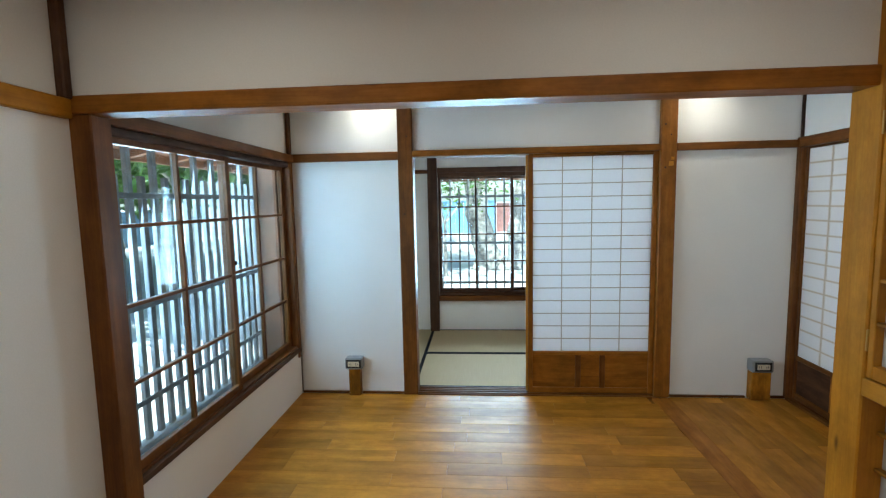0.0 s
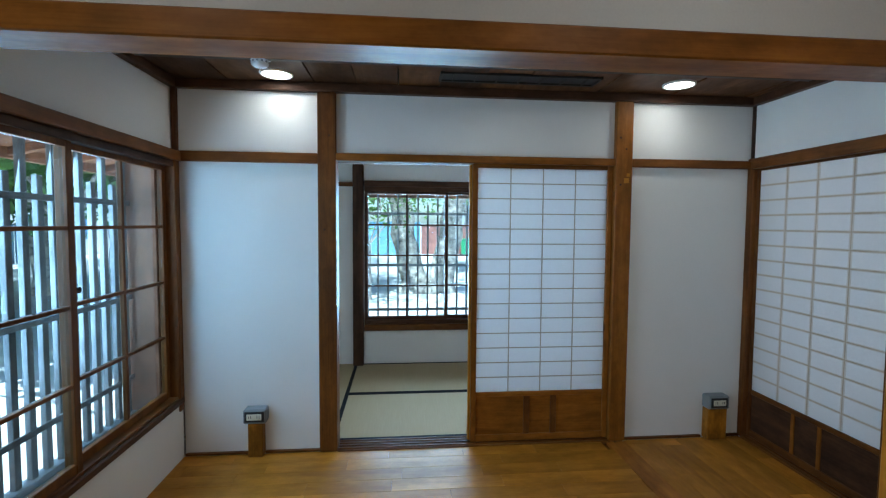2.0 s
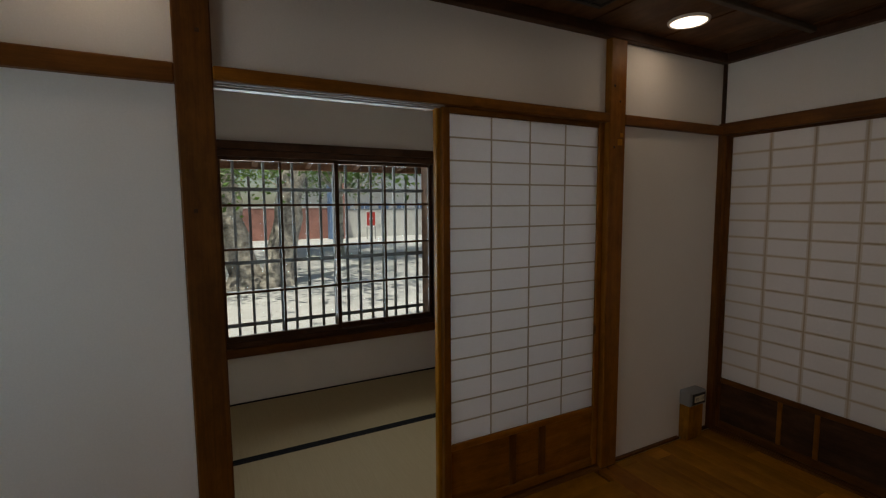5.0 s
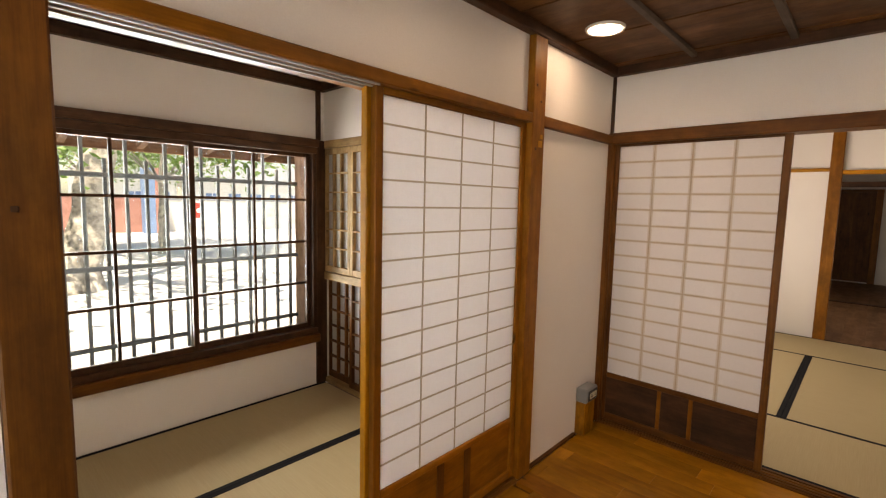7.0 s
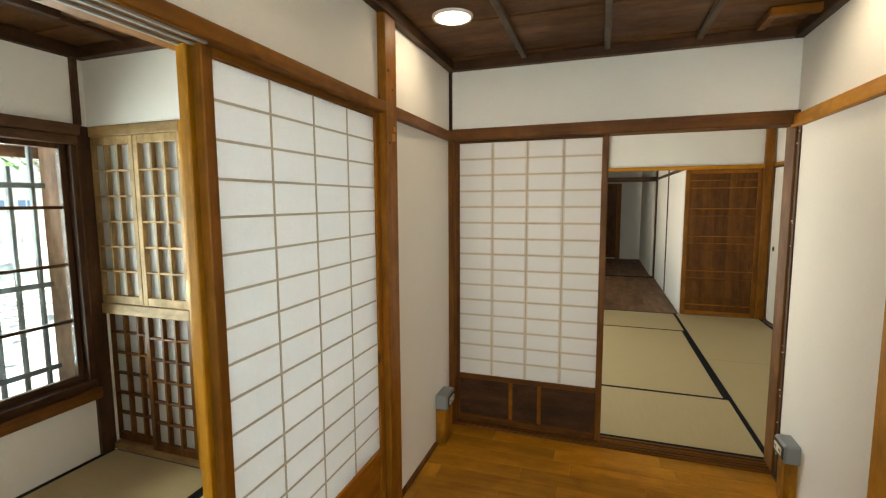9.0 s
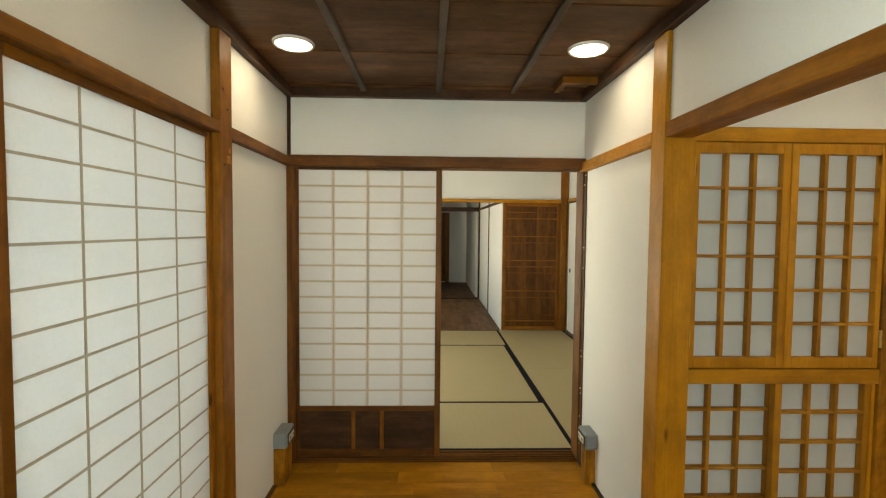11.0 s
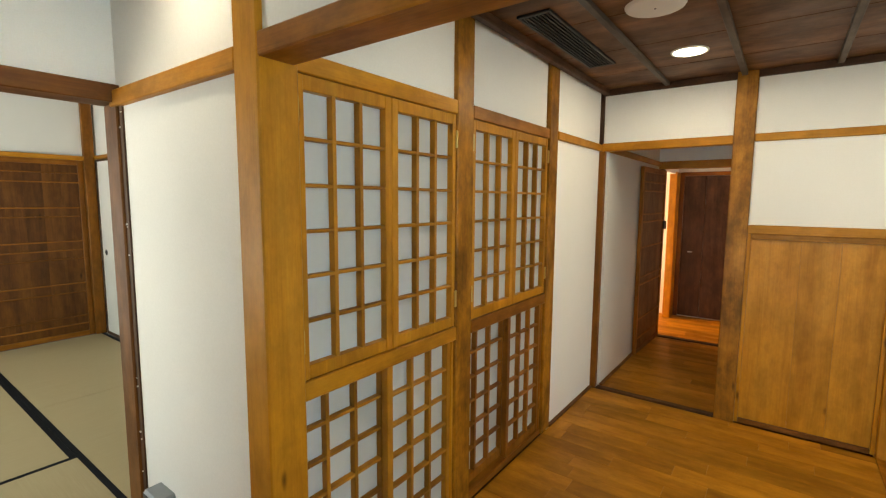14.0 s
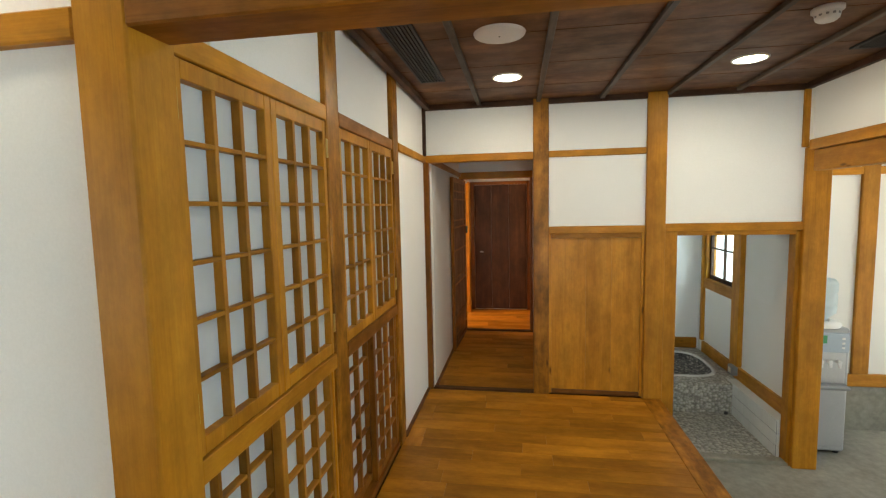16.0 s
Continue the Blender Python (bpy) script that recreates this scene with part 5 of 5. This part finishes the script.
# Farther trees added for their shade on the ground beyond both windows.
for x, y, h, cr, sd_, lf in ((-11.5, 11.5, 5.4, 3.2, 31, 6000), (-9.8, 17.5, 5.6, 3.4, 32, 6000), (-14.0, 17.0, 5.6, 3.4, 33, 5000), (-15.5, 11.0, 5.4, 3.2, 34, 5000), (-13.5, 23.5, 6.0, 3.6, 35, 5000), (-5.6, 22.0, 5.6, 3.4, 36, 5000), (4.2, 19.5, 5.8, 3.4, 37, 6000)):
    tree(x, y, 0.12, h, cr, sd_, "slim leafy green tree shading the yard", lf, 0.0, 1.6)
tree(-0.9, 12.2, 0.05, 3.6, 1.7, 38, "young leafy tree before an old trunk", 1300, 0.0, 0.7)

rw = thing("garden_wall", pose(4.0, 30.0, GZ), "low red painted garden wall with a pale coping", "wall", "", "structure")
bar("body", -2.8, 2.3, -0.12, 0.12, 0, 1.85, REDWALL, rw, 0.01)
bar("coping", -2.85, 2.35, -0.16, 0.16, 1.85, 1.93, WALLPALE, rw, 0.01)
pw_ = thing("garden_wall", pose(12.0, 30.0, GZ), "long pale rendered garden wall", "wall", "", "structure")
bar("body", -4.6, 9.0, -0.12, 0.12, 0, 1.7, WALLPALE, pw_, 0.01)
bar("coping", -4.65, 9.05, -0.16, 0.16, 1.7, 1.78, ROOFM, pw_, 0.01)
gp = thing("gate_post", pose(6.5, 29.0, GZ), "square gate post painted red and blue", "post")
bar("red_side", 0.0, 0.5, -0.3, 0.3, 0, 3.3, REDWALL, gp, 0.01)
bar("blue_side", -0.5, 0.0, -0.29, 0.29, 0, 3.3, BLUEP, gp, 0.01)
wb = thing("wheelie_bin", pose(3.9, 29.2, GZ), "green plastic wheelie bin by the red wall", "bin")
bm = boxes_bm([(-0.25, 0.25, -0.3, 0.3, 0.05, 0.95)], 0.03)
for v in bm.verts:
    v.co.x *= 0.8 + 0.2 * v.co.z
part("body", bm, GREENP, wb)
part("lid", boxes_bm([(-0.28, 0.28, -0.33, 0.33, 0.95, 1.02)], 0.02), GREENP, wb)
for x in (-0.2, 0.2):
    w_ = part("wheel", lathe([(0.0, -0.03), (0.1, -0.03), (0.1, 0.03), (0.0, 0.03)], 18), BLACKP, wb, "", (x, 0.28, 0.1))
    w_.rotation_euler = (0, radians(90), 0)
sg = thing("red_sign", pose(8.2, 27.8, GZ), "red and white notice board on short legs", "sign")
bar("board", -0.3, 0.3, -0.02, 0.02, 0.75, 1.65, WHITEP, sg, 0.01)
bar("red_field", -0.26, 0.26, -0.03, -0.02, 0.8, 1.6, REDP, sg, 0.005)
part("emblem", lathe([(0.0, 0.0), (0.12, 0.0), (0.12, 0.006), (0.0, 0.006)], 20), WHITEP, sg, "plain white round", (0, -0.03, 1.2)).rotation_euler = (radians(90), 0, 0)
for x in (-0.25, 0.25):
    bar("leg", x - 0.02, x + 0.02, -0.02, 0.02, 0, 0.75, GREYP, sg, 0.004)


def house(x, y, w, d, h, rz, label):
    ob = thing("house", pose(x, y, GZ, 0, 0, rz), label, "house", "far buildings")
    bar("wall", -w / 2, w / 2, -d / 2, d / 2, 0, h, WALLPALE, ob, 0.02)
    bm = bmesh.new()
    a, b, r = w / 2 + 0.6, d / 2 + 0.6, h + d * 0.22
    vs = [bm.verts.new(p) for p in ((-a, -b, h), (a, -b, h), (a, b, h), (-a, b, h), (-a * 0.8, 0, r), (a * 0.8, 0, r))]
    for f in ((0, 1, 5, 4), (2, 3, 4, 5), (1, 2, 5), (3, 0, 4), (3, 2, 1, 0)):
        bm.faces.new([vs[i] for i in f])
    part("roof", bm, ROOFM, ob, "grey hipped roof")
    n = int(w / 1.8)
    for fl in range(max(1, int(h / 2.8))):
        for i in range(n):
            cx = -w / 2 + (i + 0.5) * w / n
            wn_ = bar("window", cx - 0.5, cx + 0.5, -d / 2 - 0.04, -d / 2 + 0.02, 0.9 + fl * 2.8, 2.2 + fl * 2.8, BLUEP, ob, 0.01)
            bar("frame", cx - 0.03, cx + 0.03, -d / 2 - 0.06, -d / 2 - 0.04, 0.9 + fl * 2.8, 2.2 + fl * 2.8, WHITEP, wn_, 0.005)
    return ob


house(16.0, 46.0, 20.0, 8.0, 3.4, 0, "long low pale building with a grey roof")
house(-18.0, 34.0, 12.0, 8.0, 5.8, 30, "pale two-storey house with a grey roof")
# an added blue fence, for the band of shade beyond the west window
fe = thing("metal_fence", pose(-17.5, -4.0, GZ, 0, 0, 90), "blue corrugated fence standing in for shade along the yard", "fence")
for i in range(64):
    bar("sheet", -3 + i * 0.5, -3 + i * 0.5 + 0.49, (i % 2) * 0.03, (i % 2) * 0.03 + 0.02, 0.0, 1.75, BLUEW, fe, 0.004)
bar("top_rail", -3, 29, -0.02, 0.07, 1.75, 1.8, BLUEW, fe, 0.004)

# Fence whose pale blue also stands for the bluish shade behind.
nf = thing("metal_fence", pose(1.1, 29.0, GZ), "pale blue corrugated fence, partly for bluish shade, beside the red wall", "fence")
for i in range(30):
    bar("sheet", -15 + i * 0.5, -15 + i * 0.5 + 0.49, (i % 2) * 0.03, (i % 2) * 0.03 + 0.02, 0.0, 2.0, BLUEF, nf, 0.004)
bar("top_rail", -15, 0, -0.02, 0.07, 2.0, 2.05, BLUEF, nf, 0.004)

# ---- floor boards, last ----
fb = struct("floor", -1.43, 1.22, 1.49, 3.33, -0.05, -0.02, BROWN, "polished amber hardwood plank floor", "floor", 0.0)
rnd = random.Random(4)


def planks_x(parent, x0, x1, y0, y1, width, seed, lengths, mat=FLOORW):
    r = random.Random(seed)
    y = y1
    while y > y0 + 0.01:
        yb = max(y - width, y0)
        x = x0 - r.uniform(0, lengths[-1])
        while x < x1 - 0.01:
            e = x + r.choice(lengths)
            a, b = max(x, x0), min(e, x1)
            if b - a > 0.04:
                bar("plank", a + 0.0004, b - 0.0004, yb + 0.0004, y - 0.0004, -0.02, 0.0, mat, parent, 0.0007)
            x = e
        y = yb


def planks_y(parent, x0, x1, y0, y1, width, seed, lengths):
    r = random.Random(seed)
    x = x0
    while x < x1 - 0.01:
        xe = min(x + width, x1)
        y = y0 - r.uniform(0, lengths[-1])
        while y < y1 - 0.01:
            e = y + r.choice(lengths)
            a, b = max(y, y0), min(e, y1)
            if b - a > 0.04:
                bar("plank", x + 0.0004, xe - 0.0004, a + 0.0004, b - 0.0004, -0.02, 0.0, FLOORW, parent, 0.0007)
            y = e
        x = xe


LEN = (0.45, 0.6, 0.75, 0.9)
planks_x(fb, -1.39, 1.205, 1.60, 3.312, 0.113, 7, LEN)
bar("border_board", 1.206, 1.328, 1.60, 3.30, -0.02, 0.001, HONEY, fb, 0.001)
bar("border_board", -1.39, 1.15, 1.501, 1.598, -0.02, 0.001, HONEY, fb, 0.001)
fr_ = struct("floor_recess", 1.33, 2.14, 1.57, 3.33, -0.05, -0.02, BROWN, "polished amber hardwood plank floor of the recess", "floor", 0.0)
planks_y(fr_, 1.329, 2.115, 1.575, 3.312, 0.113, 9, LEN)
fa = struct("floor_entry", -0.53, 1.17, -1.15, 1.50, -0.05, -0.02, BROWN, "polished amber hardwood plank floor of the entry room", "floor", 0.0)
planks_x(fa, -0.416, 1.16, -1.062, 1.499, 0.113, 12, LEN)
bar("edge_board", -0.54, -0.418, -1.062, 1.499, -0.03, 0.001, MOTTLED, fa, 0.003, "reddish wooden edge board above the step")
fh = struct("floor_hall", 0.30, 1.13, -3.95, -1.08, -0.05, -0.02, BROWN, "polished hardwood plank floor of the hall", "floor", 0.0)
planks_x(fh, 0.31, 1.12, -2.78, -1.135, 0.113, 15, (0.81, 0.9))
planks_x(fh, 0.31, 1.33, -3.92, -2.845, 0.113, 16, (0.6, 0.9))
ff = struct("floor_far_hall", 5.70, 11.35, 1.5, 3.47, -0.05, -0.02, BROWN, "dull brown plank floor of the far hall", "floor", 0.0)
planks_x(ff, 5.70, 11.3, 1.52, 3.46, 0.2, 18, (1.8, 2.6), DULLW)
struct("hall_threshold", 8.5, 8.6, 1.52, 3.47, -0.01, 0.012, DARKW, "dark threshold across the far hall floor", "sill", 0.003)
